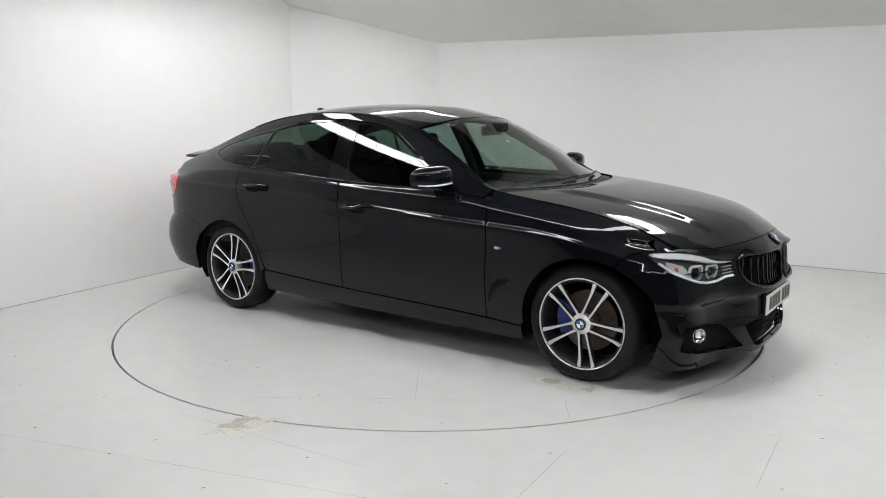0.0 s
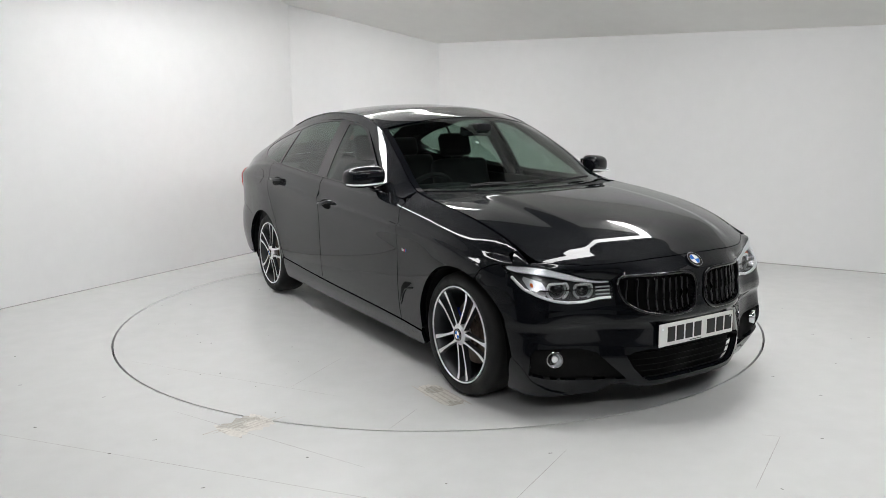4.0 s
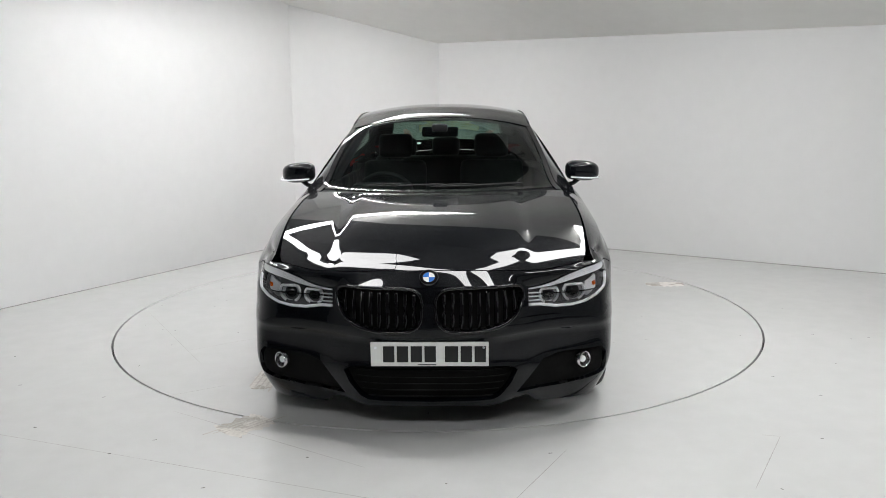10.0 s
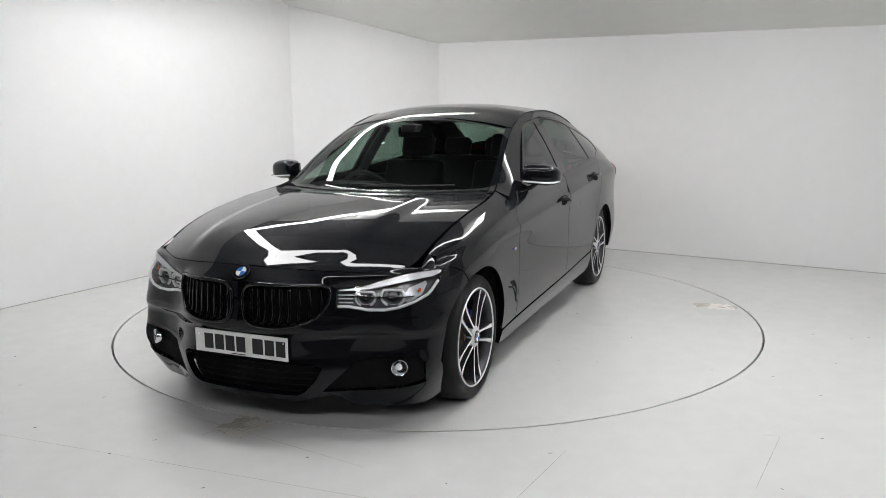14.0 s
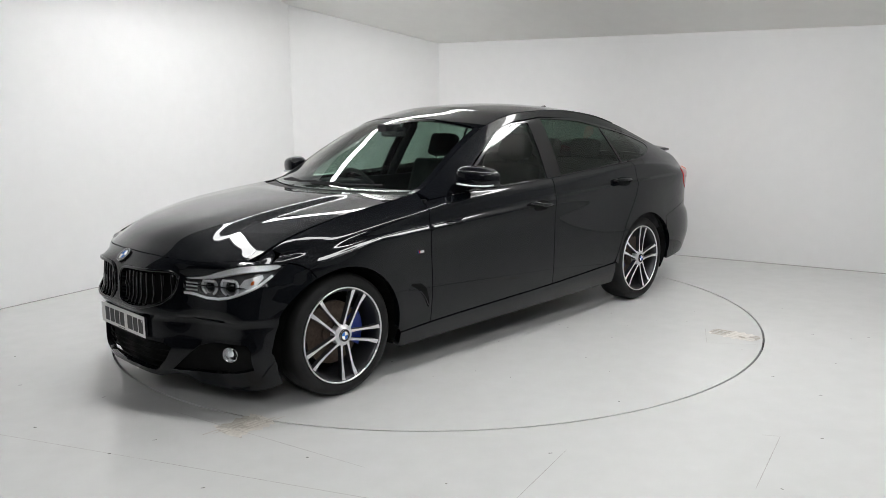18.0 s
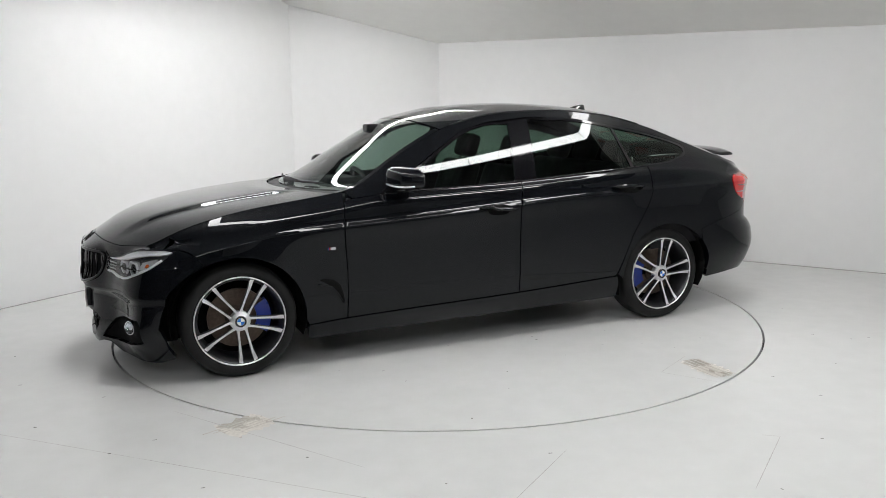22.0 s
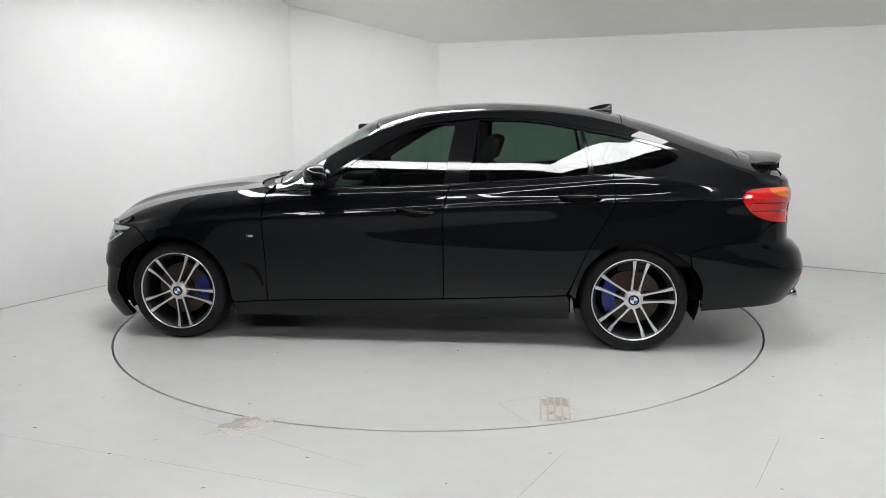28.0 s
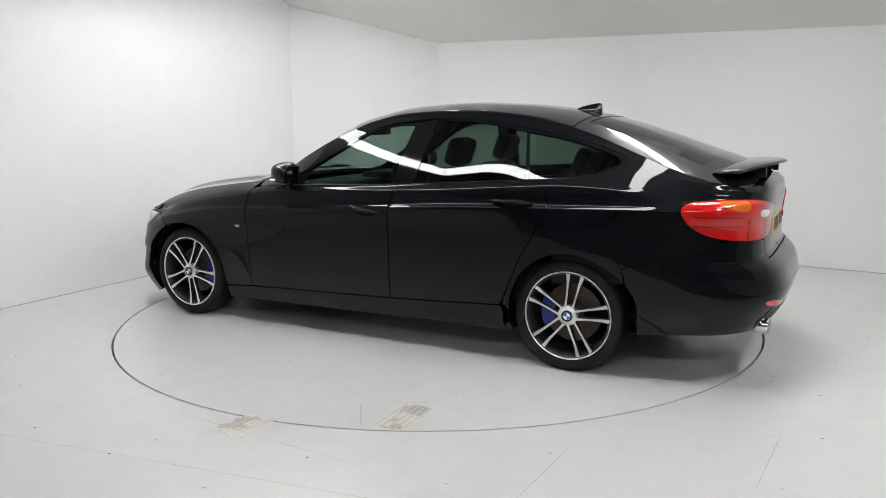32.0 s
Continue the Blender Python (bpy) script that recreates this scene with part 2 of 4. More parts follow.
def wrapped(a, z):
    """The body's side, wrapped round its nose and tail: a is x along the side, and goes on round the corners."""
    a, z = np.broadcast_arrays(np.asarray(a, float), np.asarray(z, float))
    th = np.where(a > XF, (a - XF) / LF, np.where(a < XR, (XR - a) / LR, 0)) * math.pi / 2
    n = np.where(a > 0, NOSE_N(z), NR)
    c, s = np.abs(np.cos(th)), np.abs(np.sin(th))
    r = (c ** n + s ** n) ** (-1 / n)
    x = np.where(a > XF, XF + (FRONT_X(z) - XF) * r * s, np.where(a < XR, XR + (REAR_X(z) - XR) * r * s, a))
    y = half_width(np.where(a > 0, .5 * (x + 2.03 - np.sqrt((x - 2.03) ** 2 + .012)), np.maximum(x, -2.3)), z) * r * c
    high = ease(z, .36, .60)
    x = x - np.where(a > XF, FALL_LOW(np.abs(y)) * (1 - high) + FALL_HIGH(np.abs(y)) * high, 0)
    zb, zl = BELT_Z(a), LINE_Z(a)
    m = ease(z, zb - .02, np.maximum(zl, zb)) * np.where(a > 0, 1 - ease(a, 2.0, 2.12), 1 - ease(-a, 2.3, 2.42))
    line_y = LINE_Y(a)
    side_y = line_y + (half_width(a, z) - line_y) * (1 - .78 * ease(-a, 2.12, 2.29))
    x, y = x + (a - x) * m, y + (side_y - y) * m
    return np.stack([x, y, z], -1)


LEAN_FROM = .645


def skin(a, z):
    """The same, but round the lamps and the grille it leans back evenly towards the bonnet."""
    a, z = np.broadcast_arrays(np.asarray(a, float), np.asarray(z, float))
    P = wrapped(a, z)
    share = (ease(a, 1.64, 1.78) * (1 - ease(z, .752, .785)))[..., None]
    low = np.minimum(z, LEAN_FROM)
    b = np.clip(a, 1.3, XF + LF - .006)
    along = wrapped(b + .005, low) - wrapped(b - .005, low)
    out = np.stack([along[..., 1], -along[..., 0], 0 * low], -1)
    out *= np.sign((out * P).sum(-1, keepdims=True))
    out /= np.maximum(np.linalg.norm(out, axis=-1, keepdims=True), 1e-9)
    back = np.maximum(z - LEAN_FROM, 0) * (.42 - .30 * ease(a, 2.2, 2.45))
    Q = wrapped(a, low) - out * back[..., None]
    Q[..., 2] = z
    return P + (Q - P) * share


def top(u, w):
    """The bonnet, windscreen, roof and rear window: u along the middle, w from -1 to 1 across."""
    u, w = np.broadcast_arrays(np.asarray(u, float), np.asarray(w, float))
    e = u - BOW(u)
    zl, yl = LINE_Z(e), LINE_Y(e)
    k = np.abs(w)
    zc = CENTRE_Z(u)
    dome = .016 * (1 - ease(k, .54, .66)) * ease(u, 1.05, 1.25) * (1 - ease(u, 1.95, 2.2))
    z = zl + (zc - zl) * (1 - k ** 2.4) + dome
    return np.stack([u - BOW(u) * k ** 2, w * yl, z], -1)


def side_glass(a, z):
    """The side windows' plain, slightly rounded sheet, from the waist to the roof rail."""
    a, z = np.broadcast_arrays(np.asarray(a, float), np.asarray(z, float))
    zb, zl, yb, yl = BELT_Z(a), LINE_Z(a), BELT_Y(a), LINE_Y(a)
    f, h = (z - zb) / (zl - zb), (z - zb) / .43
    rear = yb + (yl - yb) * f + .045 * f * (1 - f)
    doors = yb - .265 * h + .065 * h * (1 - h) - .012 * ease(a, -.3, .6)
    w = ease(-a, .8, 1.4)
    return np.stack([a, doors + (rear - doors) * w, z], -1)


def inside(P, poly):
    """Which of the points P (n x 2) lie inside the polygon."""
    x, y = P[:, 0], P[:, 1]
    hit = np.zeros(len(P), bool)
    q = np.asarray(poly, float)
    for (x0, y0), (x1, y1) in zip(q, np.roll(q, -1, 0)):
        if y0 != y1:
            hit ^= ((y0 > y) != (y1 > y)) & (x < (x1 - x0) * (y - y0) / (y1 - y0) + x0)
    return hit


def cut(poly, times=2, keep=()):
    """Rounds a polygon's corners off, but for those that are kept."""
    poly = [tuple(q) for q in poly]
    for _ in range(times):
        out = []
        for i, q in enumerate(poly):
            if q in keep:
                out.append(q)
                continue
            a, b = poly[i - 1], poly[(i + 1) % len(poly)]
            out += [(.75 * q[0] + .25 * a[0], .75 * q[1] + .25 * a[1]), (.75 * q[0] + .25 * b[0], .75 * q[1] + .25 * b[1])]
        poly = out
    return poly


def dense(poly, step):
    out = []
    for i, q in enumerate(poly):
        b = poly[(i + 1) % len(poly)]
        n = max(1, math.ceil(math.dist(q, b) / step))
        out += [(q[0] + (b[0] - q[0]) * k / n, q[1] + (b[1] - q[1]) * k / n) for k in range(n)]
    return out


def normals(surface, A, B):
    e = 2e-3
    if surface is skin:
        A = np.clip(A, XR - LR + .006, XF + LF - .006)
    N = np.cross(surface(A + e, B) - surface(A - e, B), surface(A, B + e) - surface(A, B - e))
    return N / np.maximum(np.linalg.norm(N, axis=1, keepdims=True), 1e-9)


def patch(name, surface, outline, mat, parent, label="", holes=(), step=.024, side=1, lift=0.0, lip=.014, flip=False, stretch=.7):
    """A panel: the part of a surface inside an outline and outside the holes, with a lip turned inwards along its edges. side -1 mirrors it."""
    loops = [dense(q, step) for q in (outline, *holes)]
    edge = [q for l in loops for q in l]
    pts, edges, k = list(edge), [], 0
    for l in loops:
        edges += [(k + i, k + (i + 1) % len(l)) for i in range(len(l))]
        k += len(l)
    E = np.array(edge)
    lo, hi = E.min(0), E.max(0)
    lines = [(CREASE_Z, d) for d in (-.06, -.03, -.012, 0, .006, .012, .019, .026, .036, .05)] + [(waist, d) for d in (-.042, -.03, -.02, -.01, 0, .012, .025)]
    g = np.stack(np.meshgrid(np.arange(lo[0] + step / 2, hi[0], step), np.arange(lo[1] + step / 2, hi[1], step * stretch)), -1).reshape(-1, 2)
    if surface is skin:
        # rows of points along the crease and the waist, where the body bends most
        xs = np.arange(lo[0] + step / 2, hi[0], step)
        rails = np.stack([f(g[:, 0]) + d for f, d in lines], 1)
        g = g[np.abs(rails - g[:, 1:]).min(1) > .009]
        extra = np.concatenate([np.stack([xs, f(xs) + d], 1) for f, d in lines])
        g = np.concatenate([g, extra])
    ok = inside(g, loops[0])
    for l in loops[1:]:
        ok &= ~inside(g, l)
    g = g[ok]
    if len(g):
        near = np.concatenate([np.sqrt(((c[:, None] - E[None]) ** 2).sum(2)).min(1) for c in np.array_split(g, max(1, len(g) // 400))])
        g = g[near > (.25 if surface is skin else .45) * step]
    pts += [tuple(q) for q in g]
    out = delaunay_2d_cdt([Vector(q) for q in pts], edges, [], 0, 1e-7)
    V, F = np.array([tuple(v) for v in out[0]]), np.array([f for f in out[2] if len(f) == 3])
    C = V[F].mean(1)
    keep = inside(C, loops[0])
    for l in loops[1:]:
        keep &= ~inside(C, l)
    F = F[keep]
    P, N = surface(V[:, 0], V[:, 1]), normals(surface, V[:, 0], V[:, 1])
    mid = np.array([0, 0, .7])
    if surface is top:
        N *= np.where(N[:, 2:] < 0, -1, 1)
    else:
        N *= np.where((N * (P * [1, 1, 2] - [0, 0, .9])).sum(1, keepdims=True) < 0, -1, 1)
    P = P + lift * N
    if side < 0:
        P, N = P * [1, -1, 1], N * [1, -1, 1]
    T = np.cross(P[F[:, 1]] - P[F[:, 0]], P[F[:, 2]] - P[F[:, 0]])
    back = (T * N[F[:, 0]]).sum(1) < 0
    F[back] = F[back][:, ::-1]
    verts, faces, nn = [tuple(q) for q in P], [tuple(f) for f in F], [tuple(q) for q in N]
    if lip:
        count = {}
        for f in faces:
            for a, b in zip(f, f[1:] + f[:1]):
                count[(a, b)] = 1
        rim = [(a, b) for a, b in count if (b, a) not in count]
        ids = {}
        for a, b in rim:
            for v in (a, b):
                if v not in ids:
                    ids[v] = len(verts)
                    verts += [tuple(P[v]), tuple(P[v] - lip * N[v])]
                    nn += [None, None]
        for a, b in rim:
            faces.append((ids[b], ids[a], ids[a] + 1, ids[b] + 1))
    me = bpy.data.meshes.new(name)
    me.from_pydata(verts, [], faces)
    me.materials.append(mat)
    for f in me.polygons:
        f.use_smooth = True
    me.update()
    base = [tuple(v.vector) for v in me.vertex_normals]
    me.normals_split_custom_set_from_vertices([n if n is not None else b for n, b in zip(nn, base)])
    ob = new(name, me)
    ob.parent = parent
    if label:
        ob["label"] = label
    return ob


def both(*args, **more):
    return [patch(*args, **more, side=1), patch(*args, **more, side=-1)]


# ---- the room ----
def wall(name, a, b, z0, z1, thick=.15, label="", mat=None):
    """A wall from a to b on the plan, its face on that line and its thickness to the right of it."""
    a, b = Vector(a), Vector(b)
    d = (b - a).normalized()
    n = Vector((d.y, -d.x)) * thick
    bm = bmesh.new()
    lo = [bm.verts.new((*q, z0)) for q in (a, b, b + n, a + n)]
    hi = [bm.verts.new((*q, z1)) for q in (a, b, b + n, a + n)]
    bm.faces.new(lo)
    bm.faces.new(hi)
    for i in range(4):
        bm.faces.new((lo[i], lo[(i + 1) % 4], hi[(i + 1) % 4], hi[i]))
    bmesh.ops.recalc_face_normals(bm, faces=bm.faces)
    return tagged(part(name, bm, mat or WALL), label, "wall", kind="structure")


D1, D2 = Vector((-.4953, -.8687)), Vector((.8373, -.5467))
LEFT_END, BACK_END = Vector((-1.675, 8.88)), Vector((-.028, 9.401))
LEFT_FAR, RIGHT_FAR = LEFT_END + 9.6 * D1, BACK_END + 10.4 * D2
NEAR = LEFT_FAR + 11 * D2
HIGH = 3.6
wall("wall_left", LEFT_END, LEFT_FAR, 0, HIGH, .15, "smooth white painted studio wall")
wall("wall_corner", BACK_END, LEFT_END, 0, HIGH, .15, "narrow white wall across the room's corner")
wall("wall_right", RIGHT_FAR, BACK_END, 0, HIGH, .15, "smooth white painted studio wall")
# added out of view, dark so the black paint mirrors little light
wall("wall_near", LEFT_FAR, NEAR, 0, HIGH, .15, "unseen dark wall behind the camera, added to keep the car's reflections dark", mat=DARK_UNSEEN)
# also unseen; left white to bounce light towards the right wall
wall("wall_far_side", NEAR, RIGHT_FAR, 0, HIGH, .15, "unseen white wall closing the studio, added to bounce light onto the right side")

for name, a, b in (("baseboard_left", LEFT_END, LEFT_FAR), ("baseboard_corner", BACK_END, LEFT_END), ("baseboard_right", RIGHT_FAR, BACK_END)):
    tagged(wall(name, a, b, 0, .005, -.004, mat=SEAL), "thin grey sealed joint between wall and floor", "baseboard", kind="structure")

R_TABLE = 2.252
bm = bmesh.new()
N_RING = 128
inner = [bm.verts.new((TABLE[0] + (R_TABLE + .013) * math.cos(2 * math.pi * i / N_RING), TABLE[1] + (R_TABLE + .013) * math.sin(2 * math.pi * i / N_RING), 0)) for i in range(N_RING)]
outer = [bm.verts.new((TABLE[0] + 16 * math.cos(2 * math.pi * i / N_RING), TABLE[1] + 16 * math.sin(2 * math.pi * i / N_RING), 0)) for i in range(N_RING)]
deep = [bm.verts.new((v.co.x, v.co.y, -.06)) for v in inner]
for i in range(N_RING):
    j = (i + 1) % N_RING
    bm.faces.new((inner[i], outer[i], outer[j], inner[j]))
    bm.faces.new((inner[i], inner[j], deep[j], deep[i]))
tagged(part("floor", bm, FLOOR), "glossy white painted floor with scuffs and specks", "floor", kind="structure")
bm = bmesh.new()
bmesh.ops.create_circle(bm, cap_ends=True, segments=64, radius=R_TABLE + .1, matrix=Matrix.Translation((*TABLE, -.059)))
tagged(part("floor_pit", bm, GAP), "dark pit under the turntable's rim", "pit", kind="structure")

# unseen dark sheet added over the floor to darken reflections in the doors
bm = box(-9, -8, .002, 9, 1.5, .006)
tagged(part("floor_dark", bm, DARK_UNSEEN), "unseen dark matt sheet added on the camera's side to darken the car's reflections", "floor", kind="structure")

# the ceiling rises from the right wall, then runs level
UP = Vector((-.5467, -.8373))     # away from the right wall, on the plan
LOW, PITCH, FALL = 2.259, .27, .0213      # it also falls a little along the wall
bm = bmesh.new()
rows = []
for d, z in ((-.4, LOW - .4 * PITCH), (2.3, LOW + 2.3 * PITCH)):
    rows.append([bm.verts.new((*(BACK_END + UP * d + D2 * e), z - FALL * e)) for e in (-9, 14)])
for a, b in zip(rows, rows[1:]):
    bm.faces.new((a[0], a[1], b[1], b[0]))
g = bmesh.ops.extrude_face_region(bm, geom=bm.faces[:])
for v in g["geom"]:
    if isinstance(v, bmesh.types.BMVert):
        v.co.z += .12
bmesh.ops.recalc_face_normals(bm, faces=bm.faces)
tagged(part("ceiling", bm, CEILING), "low white painted ceiling that slopes up from one wall", "ceiling", kind="structure")

bm = bmesh.new()
rows = []
for d, z in ((2.3, LOW + 2.3 * PITCH), (3.84, LOW + 3.84 * PITCH), (14, LOW + 3.84 * PITCH)):
    rows.append([bm.verts.new((*(BACK_END + UP * d + D2 * e), z - FALL * e)) for e in (-9, 14)])
for a, b in zip(rows, rows[1:]):
    bm.faces.new((a[0], a[1], b[1], b[0]))
g = bmesh.ops.extrude_face_region(bm, geom=bm.faces[:])
for v in g["geom"]:
    if isinstance(v, bmesh.types.BMVert):
        v.co.z += .12
bmesh.ops.recalc_face_normals(bm, faces=bm.faces)
tagged(part("ceiling_high", bm, DARK_CEILING), "matt dark grey ceiling above the hanging light strips", "ceiling", kind="structure")

# the six-sided ring of light panels over the turntable
RING_R, RING_Z, RING_W = 2.2, 2.62, .163
for k in range(6):
    mid = radians(-107.1 + 60 * k)
    far = RING_R * math.cos(math.pi / 6)
    m = Matrix.Translation((TABLE[0] + far * math.cos(mid), TABLE[1] + far * math.sin(mid), RING_Z)) @ Matrix.Rotation(mid - math.pi / 2, 4, "Z")
    strip = thing("ceiling_light", "long strip of two flat white glowing panels over the turntable", "ceiling light", m, group="light strips over the turntable")
    slant = RING_W / 2 * math.tan(math.pi / 6)
    for side in (-1, 1):
        bm = bmesh.new()
        flat = [(side * .008, -RING_W / 2), (side * (RING_R / 2 - slant - .010), -RING_W / 2), (side * (RING_R / 2 + slant - .010), RING_W / 2), (side * .008, RING_W / 2)]
        lo, hi = ([bm.verts.new((x, y, z)) for x, y in flat] for z in (-.012, .012))
        bm.faces.new(lo)
        bm.faces.new(hi)
        for a in range(4):
            bm.faces.new((lo[a], lo[(a + 1) % 4], hi[(a + 1) % 4], hi[a]))
        bmesh.ops.recalc_face_normals(bm, faces=bm.faces)
        part("light_panel", bm, PANEL, strip)
    part("back_tray", box(-RING_R / 2 + .1, -.03, .016, RING_R / 2 - .1, .03, .05), PANEL_FRAME, strip)

# two added, unseen strips over the camera's side, brightening the front and right wall
for x, y, long, turn in ((-.08, -.6, 3.3, 0), (3.32, 3.75, 3.4, 56)):
    strip = thing("ceiling_light", "unseen fill strip of three flat white glowing panels, added to brighten the room", "ceiling light", pose(x, y, 3.02, 0, 0, turn), group="light strips in the room")
    for k in range(3):
        part("light_panel", box(-long / 2 + long / 3 * k + .014, -.145, -.012, -long / 2 + long / 3 * (k + 1) - .014, .145, .012, .002), PANEL_FILL, strip)
    part("back_tray", box(-long / 2, -.03, .016, long / 2, .03, .05), PANEL_FRAME, strip)

# ---- the turntable ----
turntable = thing("turntable", "round white painted turntable set flush in the floor", "turntable", Matrix.Translation((*TABLE, 0)))
bm = bmesh.new()
bmesh.ops.create_circle(bm, cap_ends=True, segments=128, radius=R_TABLE)
e = bmesh.ops.extrude_face_region(bm, geom=bm.faces[:])
for v in e["geom"]:
    if isinstance(v, bmesh.types.BMVert):
        v.co.z -= .05
bmesh.ops.recalc_face_normals(bm, faces=bm.faces)
part("deck", bm, FLOOR, turntable)

# ---- the car ----
car = thing("car", "black five-door hatchback with grey alloy wheels, parked on the turntable", "car")
NOSE, TAIL = XF + LF, XR - LR


def arch(x, z, r, a0, a1, n=72):
    """Points on a wheel arch's edge from the angle a0 to a1."""
    return [(x + r * math.cos(radians(a0 + (a1 - a0) * i / n)), z + r * math.sin(radians(a0 + (a1 - a0) * i / n))) for i in range(n + 1)]


def along(f, x0, x1, n, d=0.0):
    return [(x0 + (x1 - x0) * i / n, float(f(x0 + (x1 - x0) * i / n)) + d) for i in range(n + 1)]


SILL_TOP = curve((1.06, .262), (.84, .278), (-.3, .313), (-1.05, .350))
SILL_LOW = curve((1.06, .175), (-1.07, .20))
FRONT_ARCH = arch(1.455, .325, .366, 0, 180)
REAR_ARCH = arch(-1.47, .33, .356, 0, 180)
# doors end at the waist: their windows have no frames
DOOR_F = [(.842, .281)] + [(.84, .54), (.852, .80), (.835, .955)] + along(BELT_Z, .80, -.335, 14, .008) + [(-.30, .864), (-.298, .60), (-.298, .316)] + along(SILL_TOP, -.25, .80, 8, .003)
DOOR_R = [(-.304, .316), (-.304, .60), (-.306, .864), (-.341, 1.018)] + along(BELT_Z, -.38, -1.318, 12, .008) + [(-1.333, .97), (-1.318, .90), (-1.292, .834), (-1.24, .74), (-1.182, .645), (-1.12, .50), (-1.066, .379), (-1.05, .354)] + along(SILL_TOP, -1.0, -.35, 6, .003)
WING = ([(.848, .281), (.846, .54), (.858, .80), (.842, .955)] + along(LINE_Z, .815, 1.80, 18, -.002) + [(1.80, .7505), (1.735, .7465), (1.695, .735), (1.645, .707), (1.612, .668)]
        + [q for q in FRONT_ARCH if q[0] < 1.612] + [(1.088, .30), (1.075, .265)] + along(SILL_TOP, 1.05, .86, 3, .003))
SILL = along(SILL_TOP, 1.075, -1.06, 24, -.003) + [(-1.075, .30), (-1.072, .205)] + along(SILL_LOW, -1.05, 1.06, 20) + [(1.072, .18)]
GLASS_F = cut([(.53, 1.005), (.12, 1.012), (-.295, 1.028), (-.352, 1.383), (-.21, 1.383), (-.03, 1.338), (.17, 1.221), (.35, 1.112)], 1, ((.53, 1.005), (-.295, 1.028), (-.352, 1.383)))
GLASS_R = cut([(-.452, 1.036), (-.8, 1.05), (-1.19, 1.074), (-1.13, 1.345), (-.86, 1.397), (-.503, 1.410)], 1, ((-.452, 1.036), (-1.19, 1.074), (-1.13, 1.345), (-.503, 1.410)))
GLASS_Q = cut([(-1.215, 1.084), (-1.148, 1.342), (-1.38, 1.302), (-1.59, 1.247), (-1.715, 1.20), (-1.695, 1.160), (-1.54, 1.112)], 1, ((-1.215, 1.084), (-1.148, 1.342)))
OPENING = ([(.64, .990)] + along(BELT_Z, .5, -1.25, 20, .012) + [(-1.54, 1.102), (-1.70, 1.147), (-1.745, 1.196), (-1.72, 1.222), (-1.59, 1.263), (-1.38, 1.318), (-1.14, 1.362), (-.86, 1.410), (-.5, 1.424), (-.2, 1.396), (-.02, 1.350), (.18, 1.234), (.36, 1.125), (.5, 1.045)])
TAIL_LAMP = cut([(-1.995, .985), (-2.2, 1.003), (-2.45, .985), (-2.69, .935), (-2.62, .80), (-2.5, .776), (-2.2, .795), (-2.06, .857)], 2)
LAMP_TOP = [(1.738, .743), (1.86, .750), (1.97, .7475), (2.035, .739), (2.13, .718), (2.21, .691), (2.27, .680), (2.325, .676)]
LAMP = LAMP_TOP + [(2.333, .635), (2.333, .592), (2.275, .590), (2.20, .577), (2.12, .578), (2.05, .589), (1.975, .610), (1.88, .642), (1.798, .693)]
LAMP = cut(LAMP, 1, ((1.738, .743), (2.325, .676), (2.333, .592)))
KIDNEY = cut([(2.348, .690), (2.42, .703), (2.65, .706), (2.752, .695), (2.775, .63), (2.755, .521), (2.62, .508), (2.48, .521), (2.40, .549), (2.358, .615)], 2)
INTAKE = [(2.33, .36), (NOSE, .36), (NOSE, .15), (2.43, .155), (2.38, .215), (2.35, .30)]
FOG_HOLE = cut([(1.905, .247), (1.925, .374), (2.05, .370), (2.245, .357), (2.305, .285), (2.368, .207), (2.2, .200), (2.05, .220)], 1, ((2.368, .207), (1.905, .247)))

REAR_EDGE = [q for q in REAR_ARCH if q[0] > -1.757]
# the joint round the rear lamp, by its angle about the lamp's middle
RING = [(a + .0045 * math.cos(t), z + .0045 * math.sin(t), math.degrees(-t) % 360) for a, z in TAIL_LAMP for t in [math.atan2(z - .89, a + 2.33)]]
RING_BODY = [q[:2] for q in sorted(RING, key=lambda q: (q[2] + 180) % 360) if q[0] > -2.31 and (q[2] > 270 or q[2] < 36)]
RING_LOW = [q[:2] for q in sorted(RING, key=lambda q: q[2]) if 36 <= q[2] < 142]
RING_GATE = [q[:2] for q in sorted(RING, key=lambda q: q[2]) if 142 <= q[2] < 268]
BODY = (along(LINE_Z, .80, -2.25, 44, -.002) + [(-2.318, 1.050), (-2.320, 1.002)] + RING_BODY + [(-2.19, .784), (-2.125, .735), (-1.99, .695), (-1.80, .645), (-1.745, .625)]
        + REAR_EDGE[::-1] + [(-1.072, .36), (-1.126, .50), (-1.188, .645), (-1.246, .74), (-1.298, .834), (-1.324, .90), (-1.339, .97), (-1.322, 1.082)] + along(BELT_Z, -1.28, .78, 22, .012))
REAR_BUMPER = ([(-1.748, .622), (-1.80, .642), (-1.99, .692), (-2.127, .732), (-2.192, .781)] + RING_LOW + [(-2.51, .768), (-2.56, .66), (TAIL, .66), (TAIL, .30), (-2.4, .30), (-2.06, .29), (-1.85, .268), (-1.83, .33)]
               + [q for q in REAR_ARCH if q[0] < -1.7605][::-1])
TAILGATE = [(-2.324, 1.052), (-2.42, 1.060), (-2.6, 1.080), (TAIL, 1.098), (TAIL, .665), (-2.565, .665), (-2.515, .768)] + RING_GATE + [(-2.325, 1.000)]
